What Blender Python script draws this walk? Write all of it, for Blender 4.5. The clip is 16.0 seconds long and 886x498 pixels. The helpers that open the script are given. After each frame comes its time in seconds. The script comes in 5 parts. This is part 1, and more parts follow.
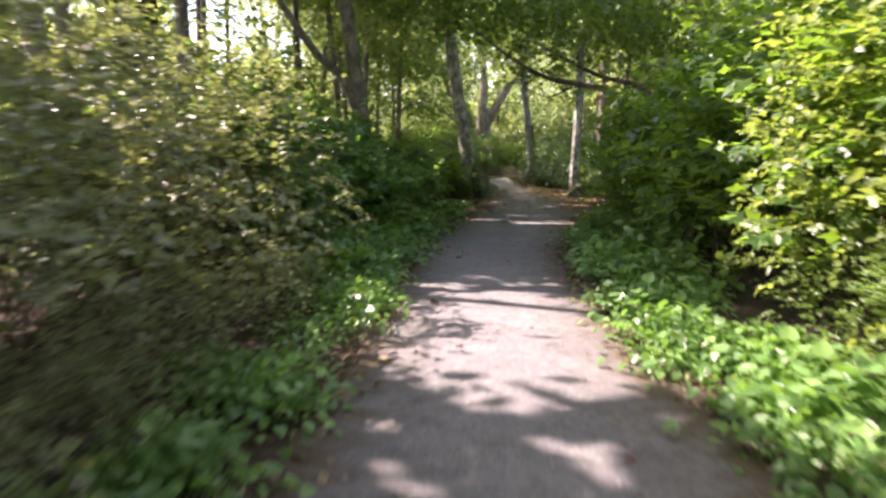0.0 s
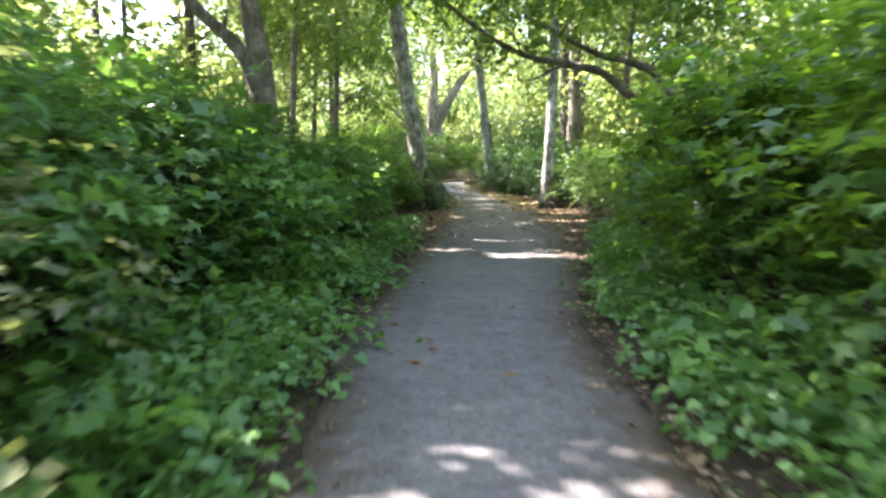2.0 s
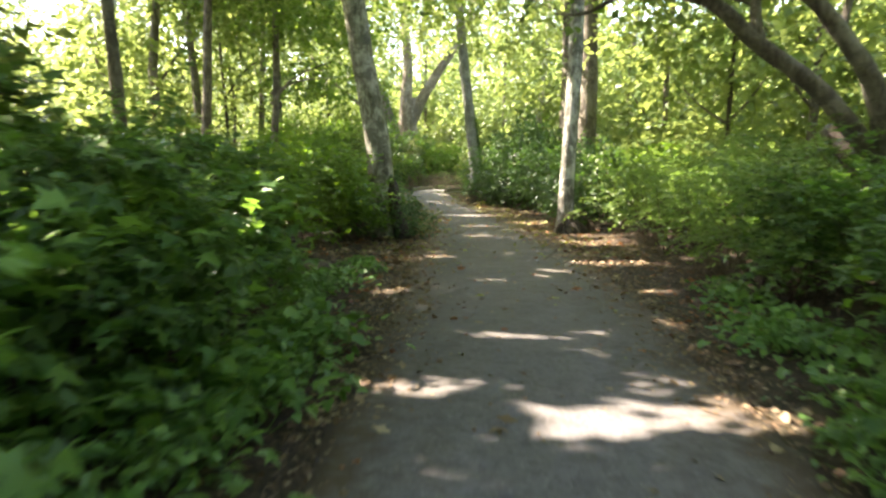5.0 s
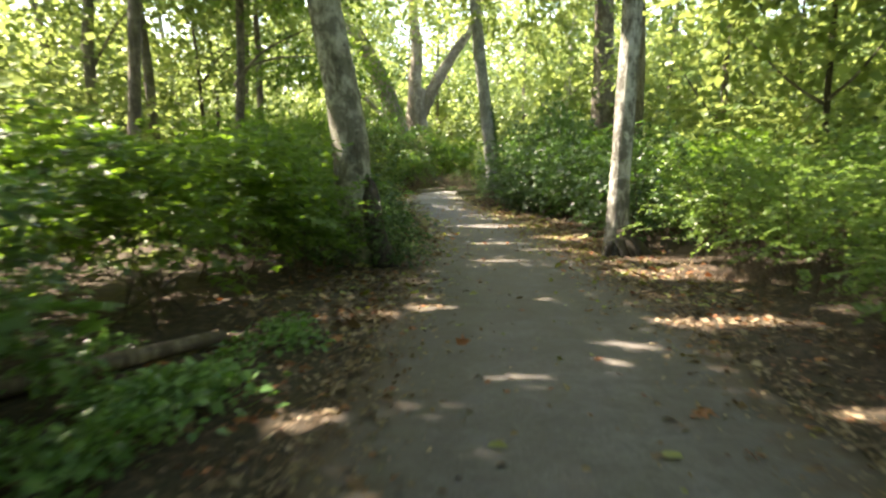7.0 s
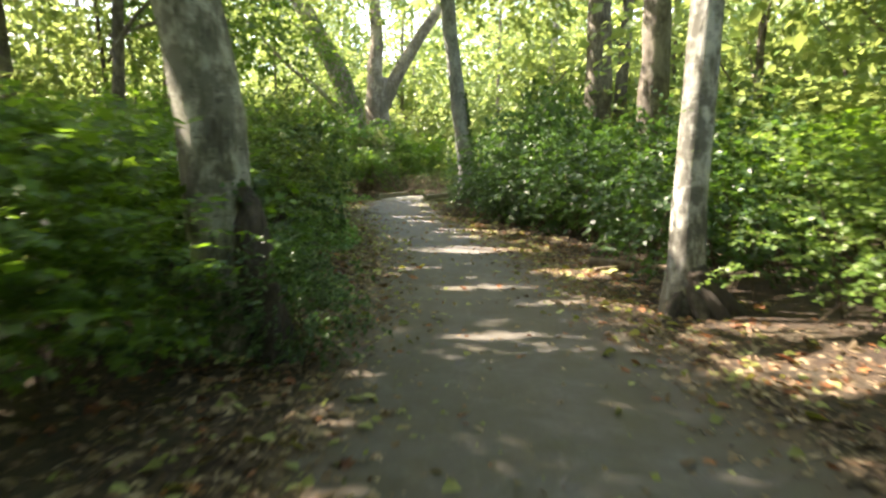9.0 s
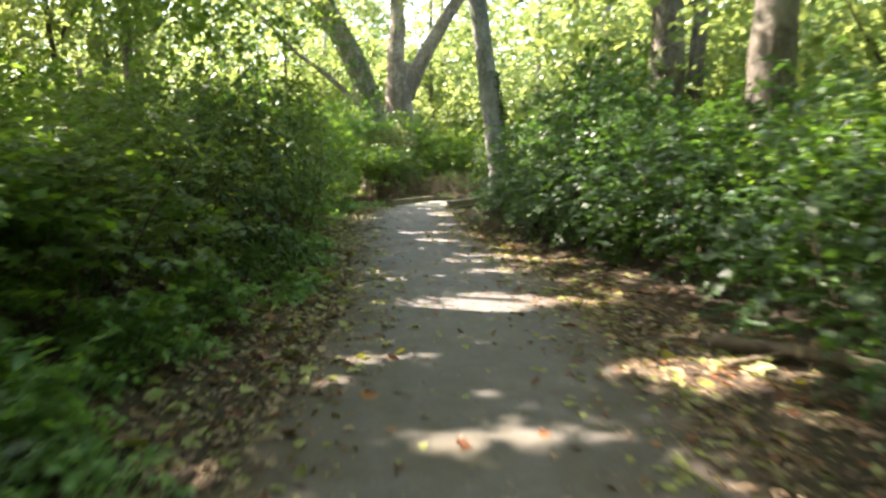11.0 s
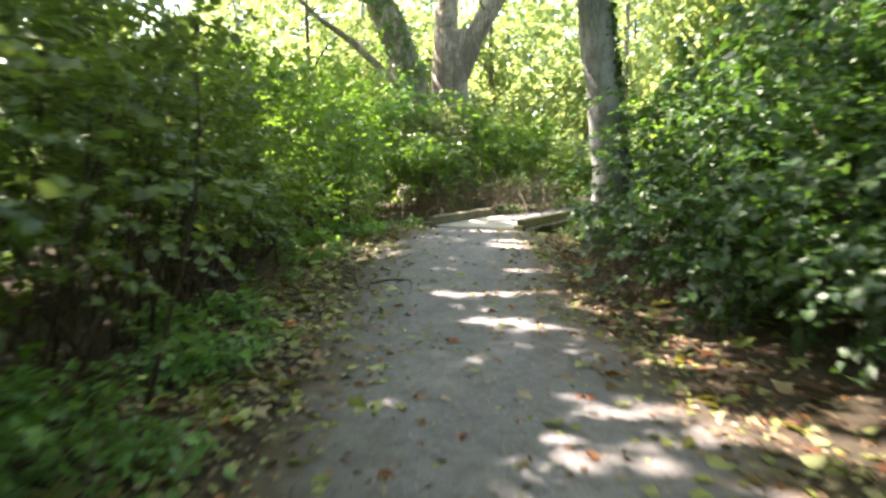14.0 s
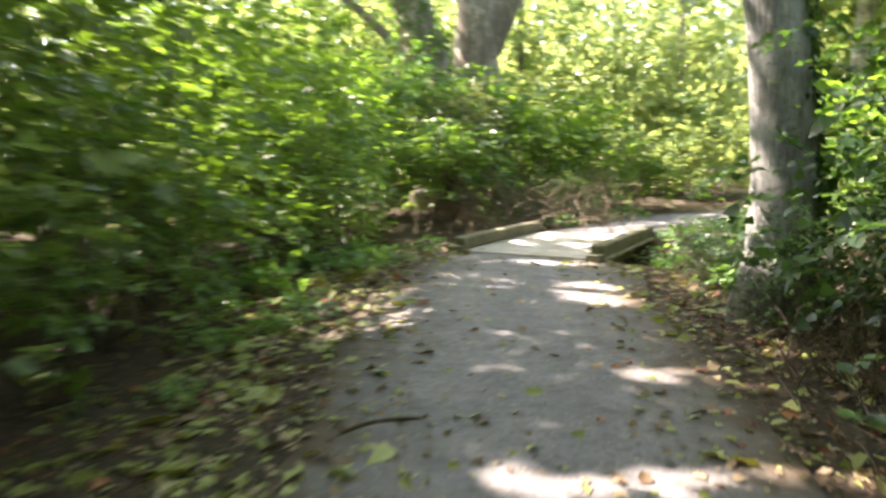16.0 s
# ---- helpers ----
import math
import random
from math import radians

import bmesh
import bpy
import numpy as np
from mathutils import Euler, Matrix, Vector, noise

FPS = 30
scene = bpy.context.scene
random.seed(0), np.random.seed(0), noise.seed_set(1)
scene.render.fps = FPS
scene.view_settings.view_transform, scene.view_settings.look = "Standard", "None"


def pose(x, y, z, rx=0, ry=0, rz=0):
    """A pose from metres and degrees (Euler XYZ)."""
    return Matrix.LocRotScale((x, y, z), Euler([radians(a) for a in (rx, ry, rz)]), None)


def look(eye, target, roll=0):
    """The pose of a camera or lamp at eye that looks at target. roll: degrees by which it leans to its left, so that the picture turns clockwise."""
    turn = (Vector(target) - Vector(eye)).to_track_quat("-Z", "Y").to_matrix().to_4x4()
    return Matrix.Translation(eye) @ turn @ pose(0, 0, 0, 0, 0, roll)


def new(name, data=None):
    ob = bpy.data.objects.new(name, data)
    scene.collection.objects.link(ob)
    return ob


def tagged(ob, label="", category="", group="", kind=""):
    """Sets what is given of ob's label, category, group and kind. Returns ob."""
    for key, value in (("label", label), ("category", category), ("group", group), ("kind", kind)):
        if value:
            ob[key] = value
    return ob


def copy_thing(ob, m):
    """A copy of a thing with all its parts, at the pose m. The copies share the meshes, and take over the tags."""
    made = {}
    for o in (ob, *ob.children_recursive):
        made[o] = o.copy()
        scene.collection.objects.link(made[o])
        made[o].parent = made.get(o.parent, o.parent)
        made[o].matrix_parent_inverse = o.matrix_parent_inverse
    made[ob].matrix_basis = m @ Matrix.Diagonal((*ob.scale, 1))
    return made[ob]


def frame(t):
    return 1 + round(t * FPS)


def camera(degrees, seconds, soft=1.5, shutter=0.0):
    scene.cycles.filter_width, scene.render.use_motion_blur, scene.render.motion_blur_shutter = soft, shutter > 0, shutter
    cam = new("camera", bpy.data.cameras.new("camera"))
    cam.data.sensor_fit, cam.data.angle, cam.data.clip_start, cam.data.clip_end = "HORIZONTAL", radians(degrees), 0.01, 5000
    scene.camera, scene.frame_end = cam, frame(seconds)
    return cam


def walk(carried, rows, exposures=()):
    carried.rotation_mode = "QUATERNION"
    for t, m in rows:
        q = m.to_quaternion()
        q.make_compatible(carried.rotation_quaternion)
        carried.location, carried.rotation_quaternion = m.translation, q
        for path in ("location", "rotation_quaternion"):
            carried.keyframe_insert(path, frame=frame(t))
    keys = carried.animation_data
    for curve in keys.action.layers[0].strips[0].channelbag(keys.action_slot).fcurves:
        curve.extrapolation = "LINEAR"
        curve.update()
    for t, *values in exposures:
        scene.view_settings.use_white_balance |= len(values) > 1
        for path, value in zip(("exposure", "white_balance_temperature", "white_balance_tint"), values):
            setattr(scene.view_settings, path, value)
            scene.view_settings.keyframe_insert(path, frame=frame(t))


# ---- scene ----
cam = camera(61.5, 16.0, soft=2.45, shutter=0.85)
METRES, EYE, TILT, LEAN, TURN = 38.0, 1.4, 0.0, 0.0, 0.0
ROWS = [
    (0.0, 0.0, 0.0, 0.0, 0.11, -6.89, -0.88),
    (0.5, -0.0007, 0.0339, 0.0017, -1.27, -6.88, -0.88),
    (1.0, -0.0012, 0.0693, 0.0018, -1.39, -6.85, -0.78),
    (1.5, 0.0007, 0.1006, 0.002, -4.38, -6.81, -0.83),
    (2.0, 0.0014, 0.1347, 0.0019, -3.89, -6.79, -0.82),
    (2.5, 0.0039, 0.1661, 0.0007, -4.3, -6.76, -0.93),
    (3.0, 0.0044, 0.1994, 0.0012, -2.65, -6.74, -0.88),
    (3.5, 0.0059, 0.2315, 0.0014, -4.18, -6.7, -0.87),
    (4.0, 0.0058, 0.2651, 0.0031, -3.2, -6.68, -0.88),
    (4.5, 0.0101, 0.2954, 0.003, -5.86, -6.59, -0.9),
    (7.0, 0.034, 0.4466, 0.0005, -4.35, -6.59, -0.58),
    (7.5, 0.0402, 0.4795, -0.0008, -5.38, -6.58, -0.59),
    (8.0, 0.0433, 0.5095, -0.0012, -6.54, -6.54, -0.59),
    (8.5, 0.0443, 0.5424, -0.0005, -6.79, -6.53, -0.56),
    (11.0, 0.0707, 0.6915, 0.0, -3.66, -6.69, 0.17),
    (11.5, 0.0724, 0.7252, 0.0004, 1.88, -6.67, 0.18),
    (12.0, 0.0757, 0.7558, -0.0004, 1.87, -6.65, 0.09),
    (12.5, 0.0741, 0.7869, -0.0006, 4.28, -6.59, 0.01),
    (13.0, 0.0769, 0.8173, -0.0015, 1.81, -6.58, -0.06),
    (13.5, 0.0762, 0.847, -0.0016, 1.76, -6.59, -0.09),
    (14.0, 0.077, 0.8771, -0.0019, 0.65, -6.65, -0.12),
    (14.5, 0.077, 0.905, -0.0016, 2.88, -6.72, -0.2),
    (15.0, 0.0761, 0.9356, -0.0016, 2.62, -6.87, -0.07),
    (15.5, 0.0709, 0.9644, -0.0009, 6.15, -6.89, -0.17),
    (16.0, 0.0702, 0.9927, -0.003, 1.85, -6.83, -0.29),
]
walk(cam, [(t, pose(0, 0, EYE, TILT, LEAN, TURN) @ pose(METRES * x, METRES * y, METRES * z, 90 + pitch, roll, yaw)) for t, x, y, z, yaw, pitch, roll in ROWS],
     exposures=[(0.0, 2.32, 7600, 30), (1.2, 2.50, 7300, 20), (1.8, 3.08, 7000, 17), (2.7, 3.65, 6800, 14), (3.6, 3.62, 7300, 13), (4.5, 3.25, 8200, 13), (7.0, 2.78, 8400, 12), (11.0, 2.90, 7900, 14), (13.0, 3.10, 7500, 16), (14.0, 3.18, 7600, 16), (15.0, 3.05, 7700, 16), (16.0, 3.25, 7900, 18)])

# ---------------------------------------------------------------- world and sun
SUN_DIR = Vector((-0.60, 0.26, 0.76)).normalized()
world = bpy.data.worlds.new("world")
scene.world = world
world.use_nodes = True
wt = world.node_tree
sky = wt.nodes.new("ShaderNodeTexSky")
sky.sky_type = "NISHITA"
sky.sun_disc = False
sky.sun_elevation = math.asin(SUN_DIR.z)
sky.sun_rotation = math.atan2(SUN_DIR.x, SUN_DIR.y)
wt.nodes["Background"].inputs["Strength"].default_value = 0.15
wt.links.new(sky.outputs[0], wt.nodes["Background"].inputs["Color"])
sun_data = bpy.data.lights.new("sun", "SUN")
sun_data.energy = 4.2
sun_data.angle = radians(0.55)
sun_data.color = (1.0, 0.985, 0.95)
sun = new("sun", sun_data)
sun.matrix_world = look(SUN_DIR * 60, (0, 0, 0))


# ---------------------------------------------------------------- materials
def material(name):
    m = bpy.data.materials.new(name)
    m.use_nodes = True
    return m, m.node_tree.nodes, m.node_tree.links, m.node_tree.nodes["Principled BSDF"]


def ramp(nodes, links, source, stops):
    r = nodes.new("ShaderNodeValToRGB")
    while len(r.color_ramp.elements) < len(stops):
        r.color_ramp.elements.new(0.5)
    for e, (p, c) in zip(r.color_ramp.elements, stops):
        e.position, e.color = p, (*c, 1)
    links.new(source, r.inputs[0])
    return r.outputs[0]


def noise_tex(nodes, links, scale, detail=4, rough=0.6, stretch=(1, 1, 1), coord="Object"):
    tc = nodes.new("ShaderNodeTexCoord")
    mp = nodes.new("ShaderNodeMapping")
    mp.inputs["Scale"].default_value = stretch
    n = nodes.new("ShaderNodeTexNoise")
    n.inputs["Scale"].default_value, n.inputs["Detail"].default_value, n.inputs["Roughness"].default_value = scale, detail, rough
    links.new(tc.outputs[coord], mp.inputs[0])
    links.new(mp.outputs[0], n.inputs["Vector"])
    return n.outputs["Fac"]


def mix_col(nodes, links, fac, a, b, mode="MIX"):
    m = nodes.new("ShaderNodeMix")
    m.data_type, m.blend_type = "RGBA", mode
    for sock, v in ((m.inputs[0], fac), (m.inputs[6], a), (m.inputs[7], b)):
        if isinstance(v, (int, float)):
            sock.default_value = v
        elif isinstance(v, tuple):
            sock.default_value = (*v, 1)
        else:
            links.new(v, sock)
    return m.outputs[2]


def bump(nodes, links, height, strength, distance, bsdf):
    b = nodes.new("ShaderNodeBump")
    b.inputs["Strength"].default_value, b.inputs["Distance"].default_value = strength, distance
    links.new(height, b.inputs["Height"])
    links.new(b.outputs[0], bsdf.inputs["Normal"])


def leaf_material(name, dark, mid, light, through_col, rough=0.45, see=0.45):
    """Leaves: a varied upper surface, and light that comes through the blade."""
    m, nodes, links, bsdf = material(name)
    geo = nodes.new("ShaderNodeNewGeometry")
    col = ramp(nodes, links, geo.outputs["Random Per Island"], [(0.0, dark), (0.45, mid), (0.86, light), (1.0, tuple(min(1, c * 1.35) for c in light))])
    patch = noise_tex(nodes, links, 1.6, 2)
    col = mix_col(nodes, links, ramp(nodes, links, patch, [(0.35, (0, 0, 0)), (0.65, (0.5, 0.5, 0.5))]), col, dark)
    links.new(col, bsdf.inputs["Base Color"])
    bsdf.inputs["Roughness"].default_value = rough
    bsdf.inputs["Specular IOR Level"].default_value = 0.5
    tr = nodes.new("ShaderNodeBsdfTranslucent")
    tcol = mix_col(nodes, links, geo.outputs["Random Per Island"], tuple(c * 0.7 for c in through_col), through_col)
    links.new(tcol, tr.inputs["Color"])
    mx = nodes.new("ShaderNodeMixShader")
    mx.inputs[0].default_value = see
    links.new(bsdf.outputs[0], mx.inputs[1])
    links.new(tr.outputs[0], mx.inputs[2])
    links.new(mx.outputs[0], nodes["Material Output"].inputs["Surface"])
    return m


def bark_material(name, base, pale, dark, blotch=0.55, scale=7.0, lichen_share=0.7):
    m, nodes, links, bsdf = material(name)
    ridges = noise_tex(nodes, links, scale * 3, 6, 0.65, (1, 1, 0.22))
    big = noise_tex(nodes, links, scale * 0.35, 3, 0.6, (1, 1, 0.6))
    bands = noise_tex(nodes, links, scale, 4, 0.7, (1, 1, 2.4))
    c = ramp(nodes, links, ridges, [(0.3, dark), (0.5, base), (0.72, pale)])
    c = mix_col(nodes, links, ramp(nodes, links, big, [(blotch - 0.08, (0, 0, 0)), (blotch + 0.1, (0.8, 0.8, 0.8))]), c, pale)
    c = mix_col(nodes, links, ramp(nodes, links, bands, [(0.58, (0, 0, 0)), (0.68, (0.75, 0.75, 0.75))]), c, dark)
    lichen = noise_tex(nodes, links, scale * 0.42, 5, 0.68, (1, 1, 0.8))
    c = mix_col(nodes, links, ramp(nodes, links, lichen, [(0.46, (0, 0, 0)), (0.56, (lichen_share,) * 3)]), c, tuple(v * 0.42 for v in base))
    links.new(c, bsdf.inputs["Base Color"])
    bsdf.inputs["Roughness"].default_value = 0.9
    bump(nodes, links, ridges, 0.9, 0.04, bsdf)
    return m


def asphalt_material():
    m, nodes, links, bsdf = material("worn_asphalt")
    grit = noise_tex(nodes, links, 160, 3, 0.7)
    grain = noise_tex(nodes, links, 34, 5, 0.7)
    wear = noise_tex(nodes, links, 0.9, 5, 0.6)
    c = ramp(nodes, links, grit, [(0.3, (0.098, 0.091, 0.103)), (0.55, (0.180, 0.165, 0.185)), (0.75, (0.335, 0.318, 0.325))])
    c = mix_col(nodes, links, ramp(nodes, links, grain, [(0.4, (0, 0, 0)), (0.7, (0.55, 0.55, 0.55))]), c, (0.10, 0.092, 0.08))
    c = mix_col(nodes, links, ramp(nodes, links, wear, [(0.42, (0, 0, 0)), (0.66, (0.6, 0.6, 0.6))]), c, (0.242, 0.218, 0.222))
    # dark blotches: worn spots, and mottled leaf shadow painted into the colour
    shade_blot = noise_tex(nodes, links, 5.5, 6, 0.72)
    c = mix_col(nodes, links, ramp(nodes, links, shade_blot, [(0.47, (0, 0, 0)), (0.66, (0.6, 0.6, 0.6))]), c, (0.079, 0.07, 0.075))
    fleck = noise_tex(nodes, links, 19, 4, 0.75)
    c = mix_col(nodes, links, ramp(nodes, links, fleck, [(0.50, (0, 0, 0)), (0.60, (0.55, 0.55, 0.55))]), c, (0.072, 0.066, 0.064))
    chip = noise_tex(nodes, links, 46, 2, 0.5)
    c = mix_col(nodes, links, ramp(nodes, links, chip, [(0.64, (0, 0, 0)), (0.70, (0.7, 0.7, 0.7))]), c, (0.36, 0.34, 0.33))
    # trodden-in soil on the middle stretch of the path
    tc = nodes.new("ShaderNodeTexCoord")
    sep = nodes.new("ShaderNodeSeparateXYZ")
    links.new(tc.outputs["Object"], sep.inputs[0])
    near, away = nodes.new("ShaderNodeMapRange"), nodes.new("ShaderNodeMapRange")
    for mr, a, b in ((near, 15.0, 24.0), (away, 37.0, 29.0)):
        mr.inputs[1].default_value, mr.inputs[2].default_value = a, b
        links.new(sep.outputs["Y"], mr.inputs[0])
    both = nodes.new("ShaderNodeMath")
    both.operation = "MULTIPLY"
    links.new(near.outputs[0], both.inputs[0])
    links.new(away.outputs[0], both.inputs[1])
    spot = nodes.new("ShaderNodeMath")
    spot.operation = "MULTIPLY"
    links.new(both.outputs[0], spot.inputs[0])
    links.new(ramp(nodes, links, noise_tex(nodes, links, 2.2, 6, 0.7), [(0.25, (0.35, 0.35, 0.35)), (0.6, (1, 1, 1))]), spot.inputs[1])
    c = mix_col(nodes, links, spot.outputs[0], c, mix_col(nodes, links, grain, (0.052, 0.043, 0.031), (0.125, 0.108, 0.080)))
    # soil washed over the rims in uneven tongues
    rim = nodes.new("ShaderNodeAttribute")
    rim.attribute_name = "rim"
    wash = nodes.new("ShaderNodeMath")
    wash.operation = "ADD"
    links.new(rim.outputs["Fac"], wash.inputs[0])
    links.new(noise_tex(nodes, links, 5.0, 6, 0.7), wash.inputs[1])
    c = mix_col(nodes, links, ramp(nodes, links, wash.outputs[0], [(0.0, (0, 0, 0)), (0.9, (0, 0, 0)), (1.0, (0.25, 0.25, 0.25))]), c, (0.06, 0.042, 0.028))
    tongue = nodes.new("ShaderNodeMapRange")
    tongue.inputs[1].default_value, tongue.inputs[2].default_value = 1.16, 1.42
    links.new(wash.outputs[0], tongue.inputs[0])
    c = mix_col(nodes, links, tongue.outputs[0], c, mix_col(nodes, links, grain, (0.03, 0.02, 0.013), (0.12, 0.08, 0.05)))
    links.new(c, bsdf.inputs["Base Color"])
    bsdf.inputs["Roughness"].default_value = 0.82
    bump(nodes, links, mix_col(nodes, links, 0.5, grit, fleck), 0.6, 0.010, bsdf)
    return m


def soil_material():
    m, nodes, links, bsdf = material("leaf_mould_soil")
    fine = noise_tex(nodes, links, 28, 6, 0.7)
    flakes = nodes.new("ShaderNodeTexVoronoi")
    tc = nodes.new("ShaderNodeTexCoord")
    links.new(tc.outputs["Object"], flakes.inputs["Vector"])
    flakes.inputs["Scale"].default_value = 22
    big = noise_tex(nodes, links, 0.7, 4)
    c = ramp(nodes, links, fine, [(0.3, (0.014, 0.009, 0.006)), (0.52, (0.038, 0.024, 0.015)), (0.75, (0.11, 0.07, 0.045))])
    c2 = ramp(nodes, links, flakes.outputs["Color"], [(0.2, (0.022, 0.013, 0.009)), (0.6, (0.075, 0.040, 0.025)), (0.9, (0.17, 0.115, 0.07))])
    c = mix_col(nodes, links, 0.5, c, c2)
    c = mix_col(nodes, links, ramp(nodes, links, big, [(0.45, (0, 0, 0)), (0.7, (0.5, 0.5, 0.5))]), c, (0.045, 0.05, 0.02))
    links.new(c, bsdf.inputs["Base Color"])
    bsdf.inputs["Roughness"].default_value = 0.95
    bump(nodes, links, fine, 0.9, 0.04, bsdf)
    return m


def timber_material(name, stretch, a, b, dark):
    m, nodes, links, bsdf = material(name)
    grain = noise_tex(nodes, links, 9, 6, 0.7, stretch)
    stain = noise_tex(nodes, links, 3, 4)
    info = nodes.new("ShaderNodeObjectInfo")
    c = ramp(nodes, links, grain, [(0.3, dark), (0.5, a), (0.7, b)])
    c = mix_col(nodes, links, ramp(nodes, links, stain, [(0.45, (0, 0, 0)), (0.7, (0.6, 0.6, 0.6))]), c, dark)
    tone = ramp(nodes, links, info.outputs["Random"], [(0.0, (0.78, 0.78, 0.78)), (1.0, (1, 1, 1))])
    c = mix_col(nodes, links, 1.0, c, tone, "MULTIPLY")
    links.new(c, bsdf.inputs["Base Color"])
    bsdf.inputs["Roughness"].default_value = 0.85
    bump(nodes, links, grain, 0.5, 0.01, bsdf)
    return m


MAT_BRAMBLE = leaf_material("bramble_leaf", (0.050, 0.104, 0.046), (0.106, 0.200, 0.078), (0.178, 0.280, 0.098), (0.22, 0.44, 0.06), 0.38, 0.40)
MAT_FINE = leaf_material("snowberry_leaf", (0.070, 0.082, 0.036), (0.140, 0.160, 0.070), (0.250, 0.262, 0.135), (0.32, 0.38, 0.10), 0.36, 0.32)
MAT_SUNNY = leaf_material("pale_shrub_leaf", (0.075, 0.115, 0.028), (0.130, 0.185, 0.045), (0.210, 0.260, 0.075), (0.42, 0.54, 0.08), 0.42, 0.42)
MAT_LANCE = leaf_material("lance_leaf", (0.050, 0.100, 0.022), (0.095, 0.170, 0.036), (0.160, 0.235, 0.055), (0.30, 0.48, 0.09), 0.38, 0.38)
MAT_THICKET = leaf_material("thicket_leaf", (0.034, 0.062, 0.020), (0.068, 0.115, 0.034), (0.125, 0.175, 0.050), (0.26, 0.38, 0.06), 0.45, 0.38)
MAT_BROAD = leaf_material("maple_leaf", (0.028, 0.072, 0.018), (0.055, 0.130, 0.028), (0.095, 0.180, 0.035), (0.26, 0.46, 0.04), 0.42, 0.45)
MAT_IVY = leaf_material("ivy_leaf", (0.014, 0.040, 0.015), (0.028, 0.074, 0.023), (0.060, 0.115, 0.034), (0.14, 0.30, 0.04), 0.42, 0.30)
MAT_HERB = leaf_material("garlic_mustard_leaf", (0.068, 0.155, 0.050), (0.130, 0.265, 0.082), (0.205, 0.350, 0.110), (0.24, 0.48, 0.07), 0.36, 0.38)
MAT_THIMBLE = leaf_material("thimbleberry_leaf", (0.055, 0.130, 0.045), (0.120, 0.250, 0.075), (0.200, 0.340, 0.095), (0.30, 0.56, 0.08), 0.40, 0.42)
MAT_CANOPY = leaf_material("canopy_leaf", (0.055, 0.110, 0.020), (0.095, 0.170, 0.028), (0.165, 0.220, 0.060), (0.44, 0.54, 0.15), 0.45, 0.43)
# near-crown leaves, toned darker than the canopy to stand for shade inside it
MAT_SPRAY = leaf_material("shaded_spray_leaf", (0.036, 0.082, 0.020), (0.070, 0.140, 0.030), (0.115, 0.190, 0.042), (0.30, 0.46, 0.06), 0.42, 0.42)
MAT_FAR = leaf_material("understorey_leaf", (0.050, 0.110, 0.020), (0.090, 0.165, 0.028), (0.165, 0.220, 0.065), (0.44, 0.54, 0.16), 0.45, 0.43)
MAT_LITTER = leaf_material("fallen_leaf", (0.095, 0.055, 0.034), (0.220, 0.140, 0.085), (0.380, 0.290, 0.190), (0.25, 0.16, 0.04), 0.7, 0.15)
MAT_YELLOW = leaf_material("yellow_fallen_leaf", (0.120, 0.140, 0.035), (0.250, 0.270, 0.065), (0.370, 0.380, 0.165), (0.40, 0.38, 0.05), 0.6, 0.2)
MAT_RUST = leaf_material("rust_fallen_leaf", (0.130, 0.045, 0.024), (0.240, 0.090, 0.042), (0.380, 0.160, 0.065), (0.4, 0.12, 0.03), 0.6, 0.2)
MAT_STEM = bark_material("shrub_stem", (0.085, 0.055, 0.035), (0.20, 0.15, 0.10), (0.03, 0.02, 0.014), 0.6, 20)
MAT_BARK = bark_material("grey_brown_bark", (0.16, 0.13, 0.105), (0.30, 0.265, 0.225), (0.05, 0.04, 0.032))
MAT_ALDER = bark_material("pale_alder_bark", (0.34, 0.32, 0.285), (0.58, 0.565, 0.52), (0.075, 0.062, 0.05), 0.50, 13)
MAT_BIRCH = bark_material("birch_like_bark", (0.25, 0.235, 0.20), (0.66, 0.645, 0.60), (0.045, 0.038, 0.03), 0.50, 9, 0.85)
MAT_MOTTLED = bark_material("mottled_alder_bark", (0.175, 0.165, 0.115), (0.56, 0.54, 0.45), (0.040, 0.034, 0.024), 0.50, 9, 0.70)
# greyer than the pale alder bark: the trunk's shade is put into its colour
MAT_GREY = bark_material("shaded_grey_bark", (0.24, 0.235, 0.23), (0.37, 0.365, 0.36), (0.05, 0.046, 0.042), 0.52, 11, 0.4)
MAT_MAPLE = bark_material("old_maple_bark", (0.27, 0.22, 0.18), (0.46, 0.40, 0.34), (0.08, 0.06, 0.05), 0.55, 4)
MAT_DARKBARK = bark_material("dark_bark", (0.075, 0.058, 0.046), (0.14, 0.115, 0.095), (0.025, 0.02, 0.016), 0.62)
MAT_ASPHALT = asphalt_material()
MAT_SOIL = soil_material()
MAT_PLANK = timber_material("weathered_plank", (12, 1, 12), (0.40, 0.37, 0.33), (0.52, 0.49, 0.44), (0.20, 0.18, 0.155))
MAT_CURB = timber_material("mossy_timber", (1, 12, 12), (0.13, 0.12, 0.075), (0.24, 0.215, 0.15), (0.045, 0.042, 0.024))
MAT_LOG = bark_material("rotting_log", (0.17, 0.125, 0.085), (0.33, 0.27, 0.20), (0.05, 0.036, 0.026), 0.6, 5)

# ---------------------------------------------------------------- mesh helpers
UP = np.array((0.0, 0.0, 1.0))


def unit(v):
    return v / np.maximum(np.linalg.norm(v, axis=-1, keepdims=True), 1e-9)


